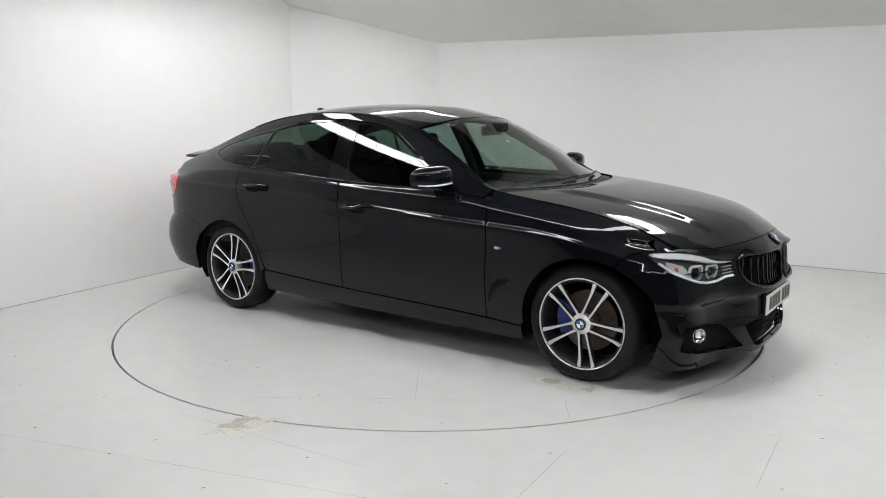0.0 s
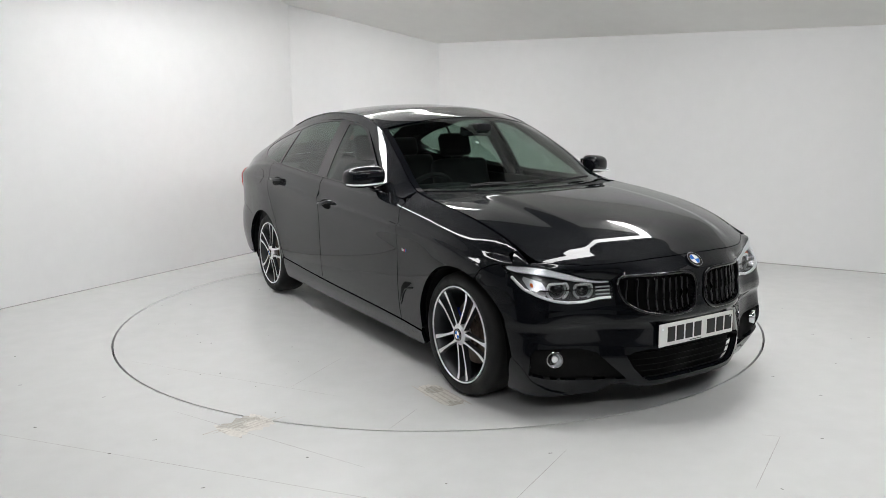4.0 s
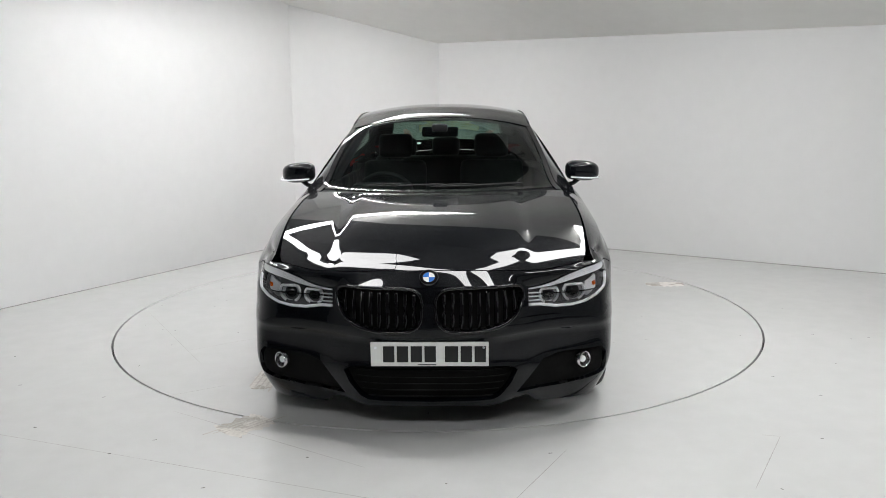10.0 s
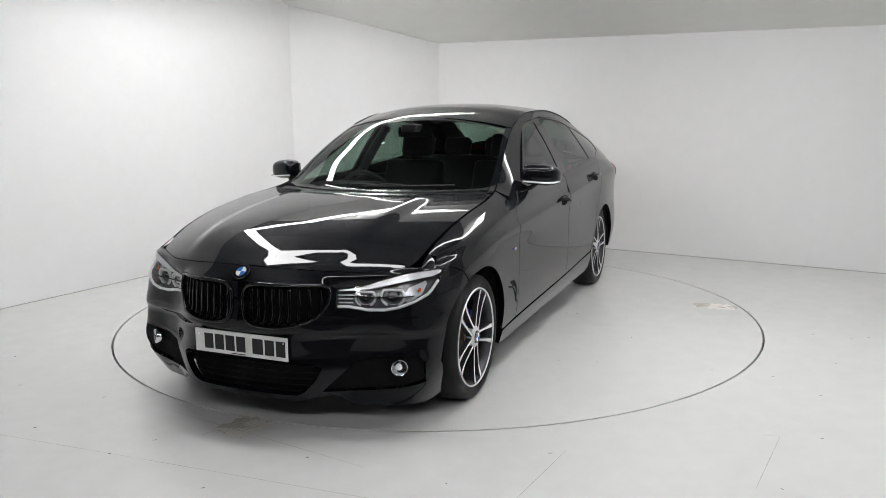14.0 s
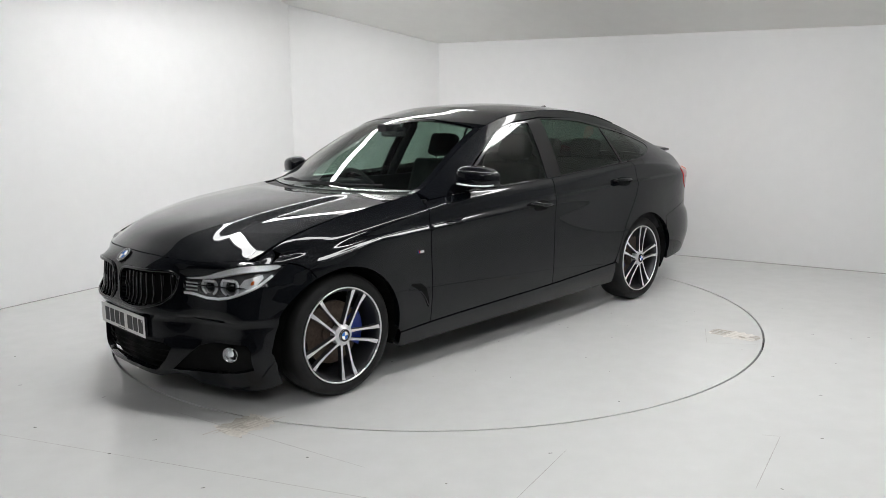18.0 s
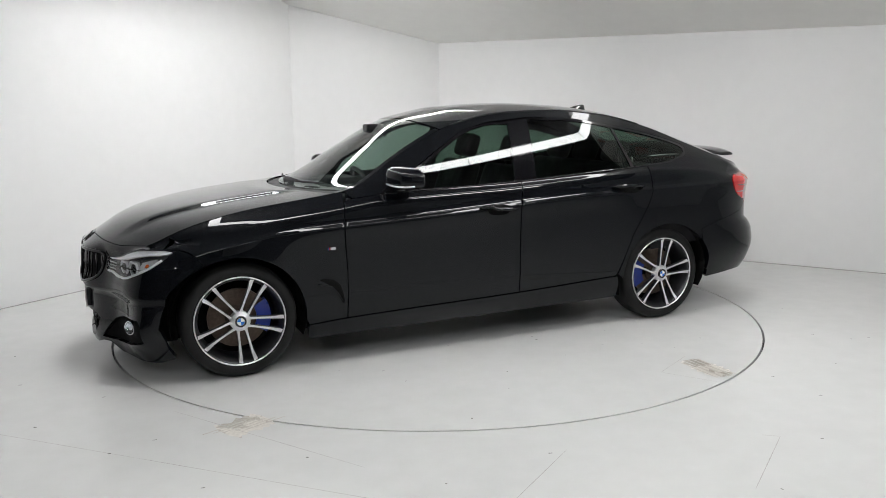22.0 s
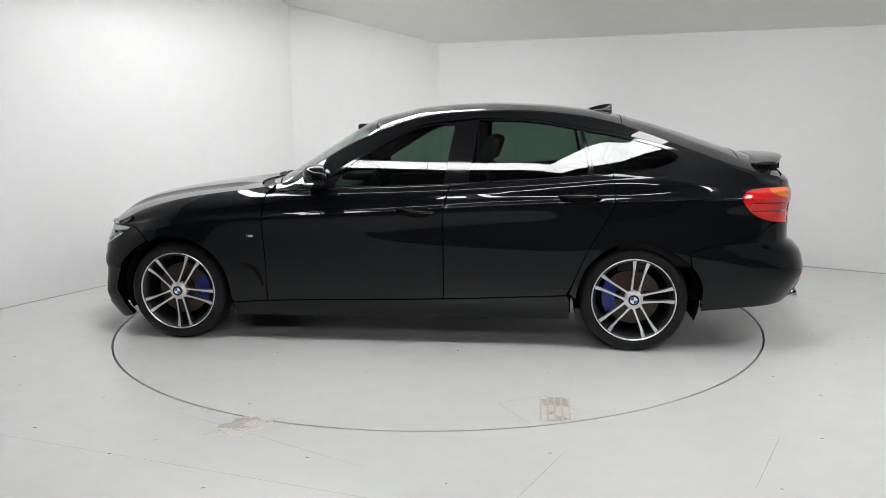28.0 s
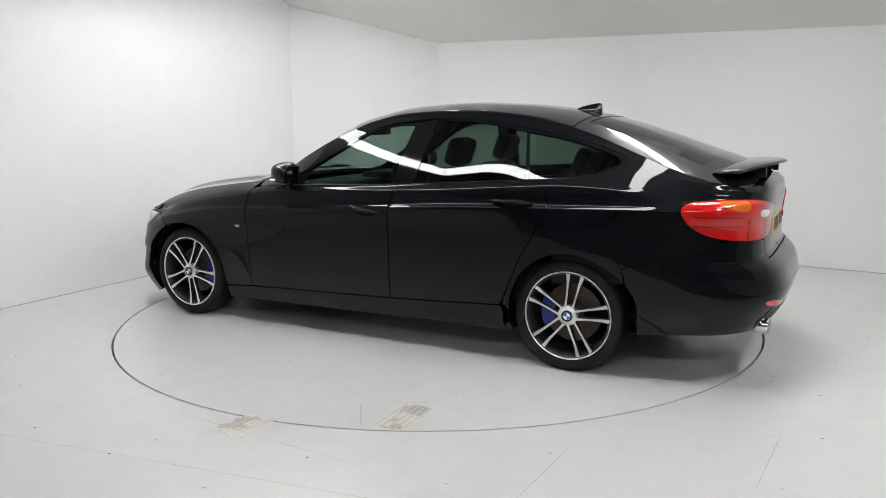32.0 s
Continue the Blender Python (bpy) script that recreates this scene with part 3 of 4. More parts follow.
FRONT_BUMPER = ([q for q in FRONT_ARCH if q[0] > 1.615] + [(1.617, .664), (1.648, .703), (1.697, .731), (1.734, .7425)] + [(a, z + .003) for a, z in LAMP_TOP]
                + [(2.348, .695), (2.42, .7095), (2.65, .7125), (NOSE, .708), (NOSE, .345), (2.47, .345), (2.41, .337), (2.375, .318), (2.40, .26), (2.445, .205), (2.48, .188), (NOSE, .184),
                   (NOSE, .158), (2.45, .158), (2.37, .182), (2.315, .184), (2.25, .130), (2.1, .117), (1.88, .122), (1.79, .145), (1.797, .26), (1.81, .31)])

for s in (1, -1):
    patch("front_wing", skin, WING, PAINT, car, side=s, lip=.035)
    d = patch("front_door", skin, DOOR_F, PAINT, car, side=s)
    patch("window_glass", side_glass, GLASS_F, FRONT_GLASS, d, "tinted front door window", side=s, lift=-.006, lip=0)
    d = patch("rear_door", skin, DOOR_R, PAINT, car, side=s)
    patch("window_glass", side_glass, GLASS_R, PRIVACY, d, "dark tinted rear door window", side=s, lift=-.006, lip=0)
    patch("body_side", skin, BODY, PAINT, car, holes=[OPENING], side=s, lip=.035)
    patch("window_surround", side_glass, OPENING, GLOSS_BLACK, car, "gloss black window surround", holes=[GLASS_F, GLASS_R, GLASS_Q], side=s, lift=-.003, lip=.012)
    patch("quarter_window", side_glass, GLASS_Q, PRIVACY, car, "dark tinted quarter window", side=s, lift=-.006, lip=0)
    patch("sill", skin, SILL, PAINT, car, side=s, lift=.006, lip=.05)
    patch("front_bumper", skin, FRONT_BUMPER, PAINT, car, holes=[LAMP, KIDNEY, FOG_HOLE], side=s, step=.025, lip=.032)
    patch("rear_bumper", skin, REAR_BUMPER, PAINT, car, side=s, lip=.045)
    patch("tailgate", skin, TAILGATE, PAINT, car, side=s)
    patch("grille_back", skin, KIDNEY, DARK, car, side=s, lift=-.05, lip=-.047)
    patch("intake_back", skin, INTAKE, DARK, car, side=s, lift=-.05, lip=0)
    patch("fog_recess", skin, FOG_HOLE, DARK, car, side=s, lift=-.020, lip=-.018)

BONNET = [(1.09, -.993), (1.4, -.996), (1.9, -.996), (2.12, -.996), (2.199, -.985), (2.203, -.74), (2.186, -.55), (2.168, -.3), (2.160, 0), (2.168, .3), (2.186, .55), (2.203, .74), (2.199, .985), (2.12, .996), (1.9, .996), (1.4, .996), (1.09, .993), (1.085, .6), (1.08, 0), (1.085, -.6)]
patch("bonnet", top, BONNET, PAINT, car, step=.028, stretch=1)


def nose_strip(side):
    """The painted strip from the bonnet's edge down to the lamp and the grille, running on smoothly from both."""
    def at_y(P, y):
        P = np.asarray(P)[np.argsort(np.asarray(P)[:, 1])]
        return np.stack([np.interp(y, P[:, 1], P[:, k]) for k in range(3)], 1)
    e1 = np.linspace(1.803, 1.893, 14)
    u = np.interp(np.linspace(0, 1, 400), (0, .24, .44, .69, 1), (2.203, 2.207, 2.190, 2.172, 2.164))
    w = np.interp(np.linspace(0, 1, 400), (0, .24, .44, .69, 1), (.978, .74, .55, .3, 0))
    edge = top(u, w)
    ahead = top(u + .003, w) - top(u - .003, w)
    lamp_a, lamp_z = zip(*([(1.803, .7505)] + [(a, z + .0035) for a, z in LAMP_TOP[1:]] + [(2.348, .696), (2.42, .7105), (2.65, .7135), (NOSE - .003, .709)]))
    a = np.linspace(1.952, NOSE - .003, 400)
    under = skin(a, np.interp(a, lamp_a, lamp_z))
    share = np.linspace(1, 0, 60) ** .9
    A2, B2 = at_y(edge, share * edge[0, 1]), at_y(under, share * under[0, 1])
    T2 = at_y(np.concatenate([ahead[:, :1], edge[:, 1:2], ahead[:, 2:]], 1), share * edge[0, 1])
    T2[:, 1] = 0
    a1 = np.linspace(1.803, 1.945, 14)
    A1, B1 = wrapped(e1, LINE_Z(e1) - .002), skin(a1, np.interp(a1, lamp_a, lamp_z))
    A, B = np.concatenate([A1, A2]), np.concatenate([B1, B2])
    T = np.concatenate([wrapped(e1, LINE_Z(e1) - .014) - A1, T2])
    T /= np.linalg.norm(T, axis=1, keepdims=True)
    for _ in range(30):
        T[1:-1] = T[:-2] + 2 * T[1:-1] + T[2:]
        T /= np.linalg.norm(T, axis=1, keepdims=True)
    # the bonnet's slope runs on to a rounded edge above the lamp
    gap = np.linalg.norm(B - A, axis=1, keepdims=True)
    C = A + T * gap * .45
    C[:, 2:] = np.maximum(C[:, 2:], B[:, 2:] + .2 * (A - B)[:, 2:])
    for _ in range(8):
        C[1:-1] = .25 * C[:-2] + .5 * C[1:-1] + .25 * C[2:]
    A[-1, 1] = B[-1, 1] = C[-1, 1] = 0
    bm = bmesh.new()
    rows = []
    for v in np.linspace(0, 1, 15):
        P = (1 - v) ** 2 * A + 2 * v * (1 - v) * C + v * v * B
        rows.append([bm.verts.new((x, side * y, z)) for x, y, z in P])
    for a, b in zip(rows, rows[1:]):
        for i in range(len(a) - 1):
            f = (a[i], a[i + 1], b[i + 1], b[i])
            bm.faces.new(f if side < 0 else f[::-1])
    part("nose_strip", bm, PAINT, car, smooth=True)


nose_strip(1)
nose_strip(-1)
# added block that keeps bright background from showing through the wheel arches
part("inner_panel", box(1.78, -.66, .20, 1.975, .66, .56, .01), DARK, car, "black block added inside the front bumper to stop light showing through")
patch("cowl", top, [(1.075, -.97), (1.075, .97), (1.0, .97), (1.0, -.97)], SATIN_BLACK, car, "black plastic cowl under the windscreen", step=.04, lift=-.012)
patch("windscreen", top, [(1.0, -.955), (1.0, 0), (1.0, .955), (.6, .95), (.27, .94), (.25, .5), (.245, 0), (.25, -.5), (.27, -.94), (.6, -.95)], SCREEN_GLASS, car, "tinted windscreen", step=.04, lift=-.002, lip=0)
for s in (1, -1):
    patch("windscreen_pillar", top, [(1.07, s * .96), (1.07, s), (.25, s), (.25, s * .945), (.6, s * .955), (1.0, s * .96)], PAINT, car, step=.03)
patch("roof", top, [(.24, -1), (.24, 1), (-1.41, 1), (-1.40, .5), (-1.395, 0), (-1.40, -.5), (-1.41, -1)], PAINT, car, step=.04)
patch("tailgate_frame", top, [(-1.415, -1), (-1.40, 0), (-1.415, 1), (-2.39, 1), (-2.385, 0), (-2.39, -1)], PAINT, car, step=.04,
      holes=[[(-1.45, -.74), (-1.44, 0), (-1.45, .74), (-2.12, .74), (-2.13, 0), (-2.12, -.74)]])
patch("rear_window", top, [(-1.445, -.75), (-1.435, 0), (-1.445, .75), (-2.125, .75), (-2.135, 0), (-2.125, -.75)], PRIVACY, car, "dark tinted rear window", step=.05, lift=-.003, lip=0)

# wheels


def wheel(parent, x, side):
    """A wheel with a tyre, five forked spokes, a disc and a caliper; its outer face lies at y = 0."""
    w = new("wheel")
    w.parent = parent
    w.matrix_local = Matrix.Translation((x, side * .873, .325)) @ (Matrix() if side > 0 else Matrix.Rotation(math.pi, 4, "Z"))
    part("tyre", lathe([(.250, -.015), (.262, 0.0), (.285, .004), (.305, -.002), (.318, -.018), (.325, -.05), (.326, -.11), (.325, -.17), (.315, -.205), (.29, -.218), (.25, -.21)], 72), RUBBER, w, smooth=True)
    part("rim", lathe([(.255, -.005), (.250, -.003), (.241, -.006), (.236, -.014), (.228, -.03), (.222, -.10), (.222, -.2)], 72), GREY_ALLOY, w, "dark grey wheel barrel", smooth=True)
    part("rim_edge", lathe([(.2545, -.006), (.2535, .001), (.2480, .001), (.2455, -.006)], 72), ALLOY, w, "bright machined rim edge", smooth=True)
    part("brake_disc", lathe([(.07, -.10), (.168, -.10), (.168, -.12), (.07, -.12)], 48, closed=True), DISC_STEEL, w, "rusty steel brake disc")
    part("brake_hat", lathe([(0, -.085), (.072, -.085), (.078, -.12)], 32), DISC_STEEL, w)
    part("hub", lathe([(.034, -.001), (.036, -.0035), (.052, -.006), (.057, -.012), (.058, -.035), (.055, -.05), (0, -.05)], 40), ALLOY, w, "bright machined hub", smooth=True)
    part("back_plate", lathe([(0, -.19), (.222, -.19)], 40), DARK, w)
    for k in range(5):
        for j in (-1, 1):
            t0 = 2 * math.pi * k / 5 + radians(46 if x > 0 else 28)
            bm = bmesh.new()
            rows = []
            for r, off, wd, y in ((.046, .021, .0080, -.007), (.09, .025, .0056, -.010), (.15, .030, .0060, -.012), (.19, .034, .0078, -.011), (.225, .040, .0105, -.008), (.247, .043, .0115, -.004)):
                c = []
                for e, dy in ((-1, 0), (1, 0), (1, -.028), (-1, -.028)):
                    px, pz = r, j * off + e * wd / 1.0 * (1.0 if dy == 0 else 1.15)
                    c.append(bm.verts.new((px * math.cos(t0) - pz * math.sin(t0), y + dy, px * math.sin(t0) + pz * math.cos(t0))))
                rows.append(c)
            for a, b in zip(rows, rows[1:]):
                for i in range(4):
                    bm.faces.new((a[i], a[(i + 1) % 4], b[(i + 1) % 4], b[i]))
            bmesh.ops.recalc_face_normals(bm, faces=bm.faces)
            ob = part("spoke", bm, ALLOY, w)
            ob.data.materials.append(GREY_ALLOY)
            for f in ob.data.polygons:
                if abs(f.normal.y) < .6:
                    f.material_index = 1
    bm = bmesh.new()
    for lo_, hi_, y0, y1 in ((.105, .185, -.085, -.135),):
        ang = [radians(-32 + 64 * i / 8) for i in range(9)]
        base = 0 if (x > 0) != (side > 0) else math.pi
        lo = [[bm.verts.new((r * math.cos(base + a), y, r * math.sin(base + a))) for a in ang] for r, y in ((lo_, y0), (hi_, y0), (hi_, y1), (lo_, y1))]
        for i in range(8):
            for k in range(4):
                bm.faces.new((lo[k][i], lo[k][i + 1], lo[(k + 1) % 4][i + 1], lo[(k + 1) % 4][i]))
        bm.faces.new([l[0] for l in lo])
        bm.faces.new([l[-1] for l in lo])
    bmesh.ops.recalc_face_normals(bm, faces=bm.faces)
    part("caliper", bm, BLUE, w, "blue painted brake caliper")
    roundel(w, Matrix.Translation((0, .001, 0)) @ Matrix.Rotation(-math.pi / 2, 4, "X"), .033)
    return w


def roundel(parent, m, r):
    """A round badge: a dark ring and four blue and white quarters, lying in the plane z = 0 of m."""
    bm = bmesh.new()
    bmesh.ops.create_cone(bm, cap_ends=True, segments=40, radius1=r, radius2=r * .94, depth=.006, matrix=m)
    b = part("badge", bm, GLOSS_BLACK, parent, "round blue and white badge")
    for k in range(4):
        bm = bmesh.new()
        v = [bm.verts.new(m @ Vector((0, 0, .0042)))] + [bm.verts.new(m @ Vector((r * .62 * math.cos(math.pi / 2 * (k + i / 8)), r * .62 * math.sin(math.pi / 2 * (k + i / 8)), .0042))) for i in range(9)]
        bm.faces.new(v)
        part("quarter", bm, BADGE_BLUE if k % 2 else WHITE_PLATE, b)
    for r0, r1 in ((.62, .68), (.94, 1.0)):
        bm = bmesh.new()
        n = 40
        a = [bm.verts.new(m @ Vector((r * r0 * math.cos(2 * math.pi * i / n), r * r0 * math.sin(2 * math.pi * i / n), .0045))) for i in range(n)]
        c = [bm.verts.new(m @ Vector((r * r1 * math.cos(2 * math.pi * i / n), r * r1 * math.sin(2 * math.pi * i / n), .0045))) for i in range(n)]
        for i in range(n):
            bm.faces.new((a[i], a[(i + 1) % n], c[(i + 1) % n], c[i]))
        part("ring", bm, CHROME, b)
    return b


for x in (1.46, -1.46):
    for s in (1, -1):
        wheel(car, x - (.018 if x > 0 and s < 0 else 0), s)

# under the body
part("floor_pan", box(-1.085, -.74, .205, 1.075, .74, .33), DARK, car)
part("front_undertray", box(1.05, -.46, .175, 1.95, .46, .26), DARK, car)
part("rear_undertray", box(-2.25, -.56, .26, -1.05, .56, .36), DARK, car)
for x in (1.457, -1.47):
    for s in (1, -1):
        bm = bmesh.new()
        rows = []
        for deep in (0, 1):
            row = []
            for i in range(25):
                t = radians(-20 + 220 * i / 24)
                q, z = x + .375 * math.cos(t), .325 + .375 * math.sin(t)
                row.append(bm.verts.new((q, s * (.60 if deep else min(.875, float(skin(q, max(z, .2))[1]) - .013)), z)))
            rows.append(row)
        for i in range(24):
            bm.faces.new((rows[0][i], rows[0][i + 1], rows[1][i + 1], rows[1][i]))
        bm.faces.new(rows[1])
        part("wheel_liner", bm, DARK, car)


def spot(a, z, side=1, lift=0.0, surface=skin):
    """A frame on the body: its place, with the z axis along the surface's normal and the x axis along the surface's level line."""
    P = surface(np.array([a]), np.array([z]))[0]
    N = normals(surface, np.array([a]), np.array([z]))[0]
    if surface is top and N[2] < 0 or surface is skin and (N * (P * [1, 1, 2] - [0, 0, .9])).sum() < 0:
        N = -N
    P, N = Vector(P), Vector(N)
    if side < 0:
        P.y, N.y = -P.y, -N.y
    X = (Vector((1, 0, 0)) if surface is top else Vector((0, 0, 1)).cross(N)).normalized()
    Y = N.cross(X).normalized()
    X = Y.cross(N)
    return Matrix.Translation(P + N * lift) @ Matrix((X, Y, N)).transposed().to_4x4()


def on_skin(pts, side, lift):
    return [spot(a, z, side, lift).translation for a, z in pts]


def edge_z(poly, a):
    """The lowest and highest z of a polygon at a."""
    zs = []
    for (x0, y0), (x1, y1) in zip(poly, poly[1:] + poly[:1]):
        if (x0 > a) != (x1 > a):
            zs.append(y0 + (y1 - y0) * (a - x0) / (x1 - x0))
    return min(zs), max(zs)


def disc(r, n=32, z=0.0, m=None):
    bm = bmesh.new()
    bmesh.ops.create_circle(bm, cap_ends=True, segments=n, radius=r, matrix=(m or Matrix()) @ Matrix.Translation((0, 0, z)))
    return bm


BROW = cut([(2.318, .675), (2.27, .677), (2.21, .688), (2.13, .715), (2.035, .736), (1.97, .7445), (1.86, .747), (1.75, .742), (1.785, .722), (1.93, .720), (2.05, .706), (2.15, .686), (2.23, .673), (2.318, .668)], 1)
CHIN = [(2.325, .600), (2.275, .598), (2.20, .585), (2.12, .586), (2.05, .597), (1.975, .618), (1.883, .650), (1.805, .698)]
AMBER = cut([(1.905, .683), (1.928, .681), (1.936, .663), (1.914, .666)], 1)
for s in (1, -1):
    lamp = patch("headlamp", skin, LAMP, LAMP_GREY, car, "headlamp with twin ringed projectors behind a clear lens", side=s, lift=-.055, lip=-.050)
    patch("lens", skin, LAMP, CLEAR_LENS, lamp, side=s, lift=.002, lip=0).visible_shadow = False
    patch("brow", skin, BROW, LAMP_BROW, lamp, "silver upper reflector", side=s, lift=-.005, lip=.02, step=.02)
    part("chin_strip", tube(on_skin(dense(CHIN + CHIN[::-1], .03)[:len(dense(CHIN, .03))], s, -.004), .007, 8), LAMP_WHITE, lamp, smooth=True)
    patch("side_reflector", skin, AMBER, AMBER_LENS, lamp, "small amber side reflector", side=s, lift=-.03, lip=.01, step=.015)
    patch("outer_reflector", skin, cut([(1.82, .715), (1.93, .700), (2.01, .685), (2.03, .608), (1.92, .642)], 1), LAMP_SILVER, lamp, side=s, lift=-.042, lip=.01, step=.02)
    for a, z, r in ((2.085, .653, .047), (2.215, .645, .041)):
        m = spot(a, z, s, -.042)
        m = Matrix.Translation(m.translation) @ Matrix.Rotation(s * radians(18), 4, "Z") @ Matrix.Rotation(radians(90), 4, "Y") @ Matrix.Rotation(math.pi / 2, 4, "X")
        # a flat-topped ring, open at the bottom
        pts = []
        for i in range(37):
            t = radians(-62 + 304 * i / 36)
            pts.append(m @ Vector((-min(r * math.sin(t), r * .62), .0, r * math.cos(t) * 1.12)))
        part("light_ring", tube(pts, .0062, 8), LAMP_WHITE, lamp, "pale light-guide ring", smooth=True)
        part("projector_cup", lathe([(r * .86, .004), (r * .80, -.012), (r * .7, -.03), (0, -.03)], 32, m=m), LAMP_SILVER, lamp, smooth=True)
        part("projector_lens", lathe([(r * .66, -.02), (r * .6, -.004), (r * .42, .008), (0, .014)], 28, m=m), GLOSS_BLACK, lamp, smooth=True)
    for k in range(3):
        z = .615 + .018 * k
        part("slat", tube(on_skin([(2.262, z), (2.29, z + .001), (2.322, z + .002)], s, -.012), .0035, 6), LAMP_SILVER, lamp)

    # grille
    g = part("grille_frame", tube(on_skin(dense(KIDNEY, .03), s, .002), .008, 10, closed=True), GLOSS_BLACK, car, "black kidney-shaped grille frame", smooth=True)
    for k in range(9):
        a = 2.385 + .043 * k
        lo, hi = edge_z(KIDNEY, a)
        part("grille_bar", tube(on_skin([(a, lo + .004 + (hi - lo - .012) * i / 8) for i in range(9)], s, -.016), .0105, 8, flat=.45), GLOSS_BLACK, g, smooth=True)

    # fog lamp
    m = spot(2.068, .320, s, -.010)
    m = Matrix.Translation(m.translation) @ Matrix.Rotation(s * radians(38), 4, "Z") @ Matrix.Rotation(-math.pi / 2, 4, "Z")
    f = part("fog_lamp", lathe([(.038, -.02), (.039, .004), (.035, .008), (.033, .002), (.025, -.012), (0, -.018)], 32, m=m), CHROME, car, "round fog lamp", smooth=True)
    part("fog_lens", lathe([(.035, .004), (.025, .010), (0, .013)], 32, m=m), CLEAR_LENS, f, smooth=True)
    part("fog_bulb", lathe([(.016, -.012), (.014, -.002), (0, .002)], 20, m=m), LAMP_WHITE, f, smooth=True)

    # rear lamp: red, with an amber band and a pale reversing lamp
    t = patch("tail_lamp", skin, TAIL_LAMP, RED_LENS, car, "red rear lamp with an amber band", side=s, lift=.004, lip=.03)
    patch("amber_band", skin, cut([(-2.15, .985), (-2.2, .994), (-2.335, .988), (-2.335, .938), (-2.25, .945)], 1), AMBER_LENS, t, "amber indicator band", side=s, lift=.0065, lip=.004)
    patch("reversing_lens", skin, cut([(-2.42, .945), (-2.56, .925), (-2.55, .895), (-2.43, .90)], 1), LAMP_WHITE, t, "pale reversing lamp", side=s, lift=.0065, lip=.004)
    for z0 in (.915, .868):
        patch("lens_rib", skin, [(-2.07, z0 + .008), (-2.30, z0), (-2.30, z0 - .006), (-2.07, z0 + .002)], material("deep_red_lens", (.16, .003, .003), .15, coat=1) if "deep_red_lens" not in bpy.data.materials else bpy.data.materials["deep_red_lens"], t, side=s, lift=.006, lip=.003)
    part("lamp_split", tube(on_skin([(-2.338, .996), (-2.338, .90), (-2.338, .785)], s, .004), .003, 6), GLOSS_BLACK, t)
    patch("bumper_reflector", skin, cut([(-2.34, .478), (-2.52, .452), (-2.52, .428), (-2.35, .446)], 1), RED_LENS, car, "red bumper reflector", side=s, lift=.003, lip=.006)
    patch("bumper_insert", skin, cut([(-2.36, .425), (-2.6, .40), (TAIL, .40), (TAIL, .31), (-2.45, .31)], 1), SATIN_BLACK, car, side=s, lift=.003, lip=.006)

    # door handles
    for a, z, tilt in ((-.137, .862, -.015), (-1.127, .949, -.01)):
        parent = [o for o in car.children if o.name.startswith("front_door" if a > -.5 else "rear_door")][0 if s > 0 else 1]
        # flat dark oval painted for the shade in the hollow behind the handle
        patch("handle_recess", skin, cut([(a - .07, z - .036), (a + .055, z - .036), (a + .075, z), (a + .055, z + .028), (a - .07, z + .028), (a - .09, z)], 2), DARK, parent, side=s, lift=.0012, lip=.002)
        pts = [(a + .125 - .25 * i / 10, z + .004 + tilt * (i / 10 - .5)) for i in range(11)]
        h = [spot(q[0], q[1], s, .006 + .028 * math.sin(math.pi * min(1, max(0, (i / 10 - .06) / .88))) ** .5).translation for i, q in enumerate(pts)]
        part("handle", tube(h, lambda k: .010 + .009 * math.sin(math.pi * k) ** .6, 10, flat=.7), PAINT, parent, smooth=True)

    # wing vent and badge
    # the outlet's shaded opening is only a flat dark patch on the wing
    patch("wing_vent", skin, cut([(1.03, .530), (.90, .515), (.862, .40), (.872, .362), (.90, .430), (.95, .487)], 1), DARK, car, "flat dark patch for the shaded air outlet behind the front wheel", side=s, lift=.001, lip=.003)
    part("vent_blade", tube(on_skin([(1.02, .497), (.94, .478), (.905, .44), (.875, .385)], s, .002), .005, 8), PAINT, car, smooth=True)
    for k, (mat, w) in enumerate(((BADGE_BLUE, .003), (RED_LENS, .003), (CHROME, .030))):
        m = spot(.955 - .007 * k - (.013 if k == 2 else 0), .700, s, .002)
        part("wing_badge", box(-w / 2, -.007, -.002, w / 2, .007, .002, m=m), mat, car, "small coloured wing badge")

    # mirrors
    mir = new("door_mirror")
    mir.parent = [o for o in car.children if o.name.startswith("front_door")][0 if s > 0 else 1]
    mir["label"] = "black door mirror with a silver strip"
    bm = bmesh.new()
    bmesh.ops.create_uvsphere(bm, u_segments=36, v_segments=20, radius=1)
    for v in bm.verts:
        x, y, z = v.co
        e = lambda q, n: math.copysign(abs(q) ** n, q)
        x, y, z = e(x, .75), e(y, .6), e(z, .62)
        x = min(x, 1) if x > 0 else x * .35
        grow = 1 - .18 * (y * s > 0) * abs(y) ** 2
        v.co = (.455 + .110 * x - .035 * y * s, s * (.920 + .112 * y * s), 1.080 + .066 * z * grow - .008 * y * s + .006 * x)
    part("housing", bm, PAINT, mir, smooth=True)
    part("indicator", tube([(.568, s * .835, 1.046), (.568, s * .90, 1.042), (.553, s * .965, 1.038), (.518, s * 1.015, 1.038), (.47, s * 1.031, 1.041)], .0065, 8, flat=.8), LAMP_SILVER, mir, "silver indicator strip", smooth=True)
    part("arm", tube([(.50, s * .815, .995), (.49, s * .86, 1.002), (.475, s * .895, 1.025)], .022, 12, flat=.6), GLOSS_BLACK, mir, smooth=True)
    part("mirror_glass", box(.417, min(s * .84, s * .995), 1.030, .422, max(s * .84, s * .995), 1.122, .001), CHROME, mir)
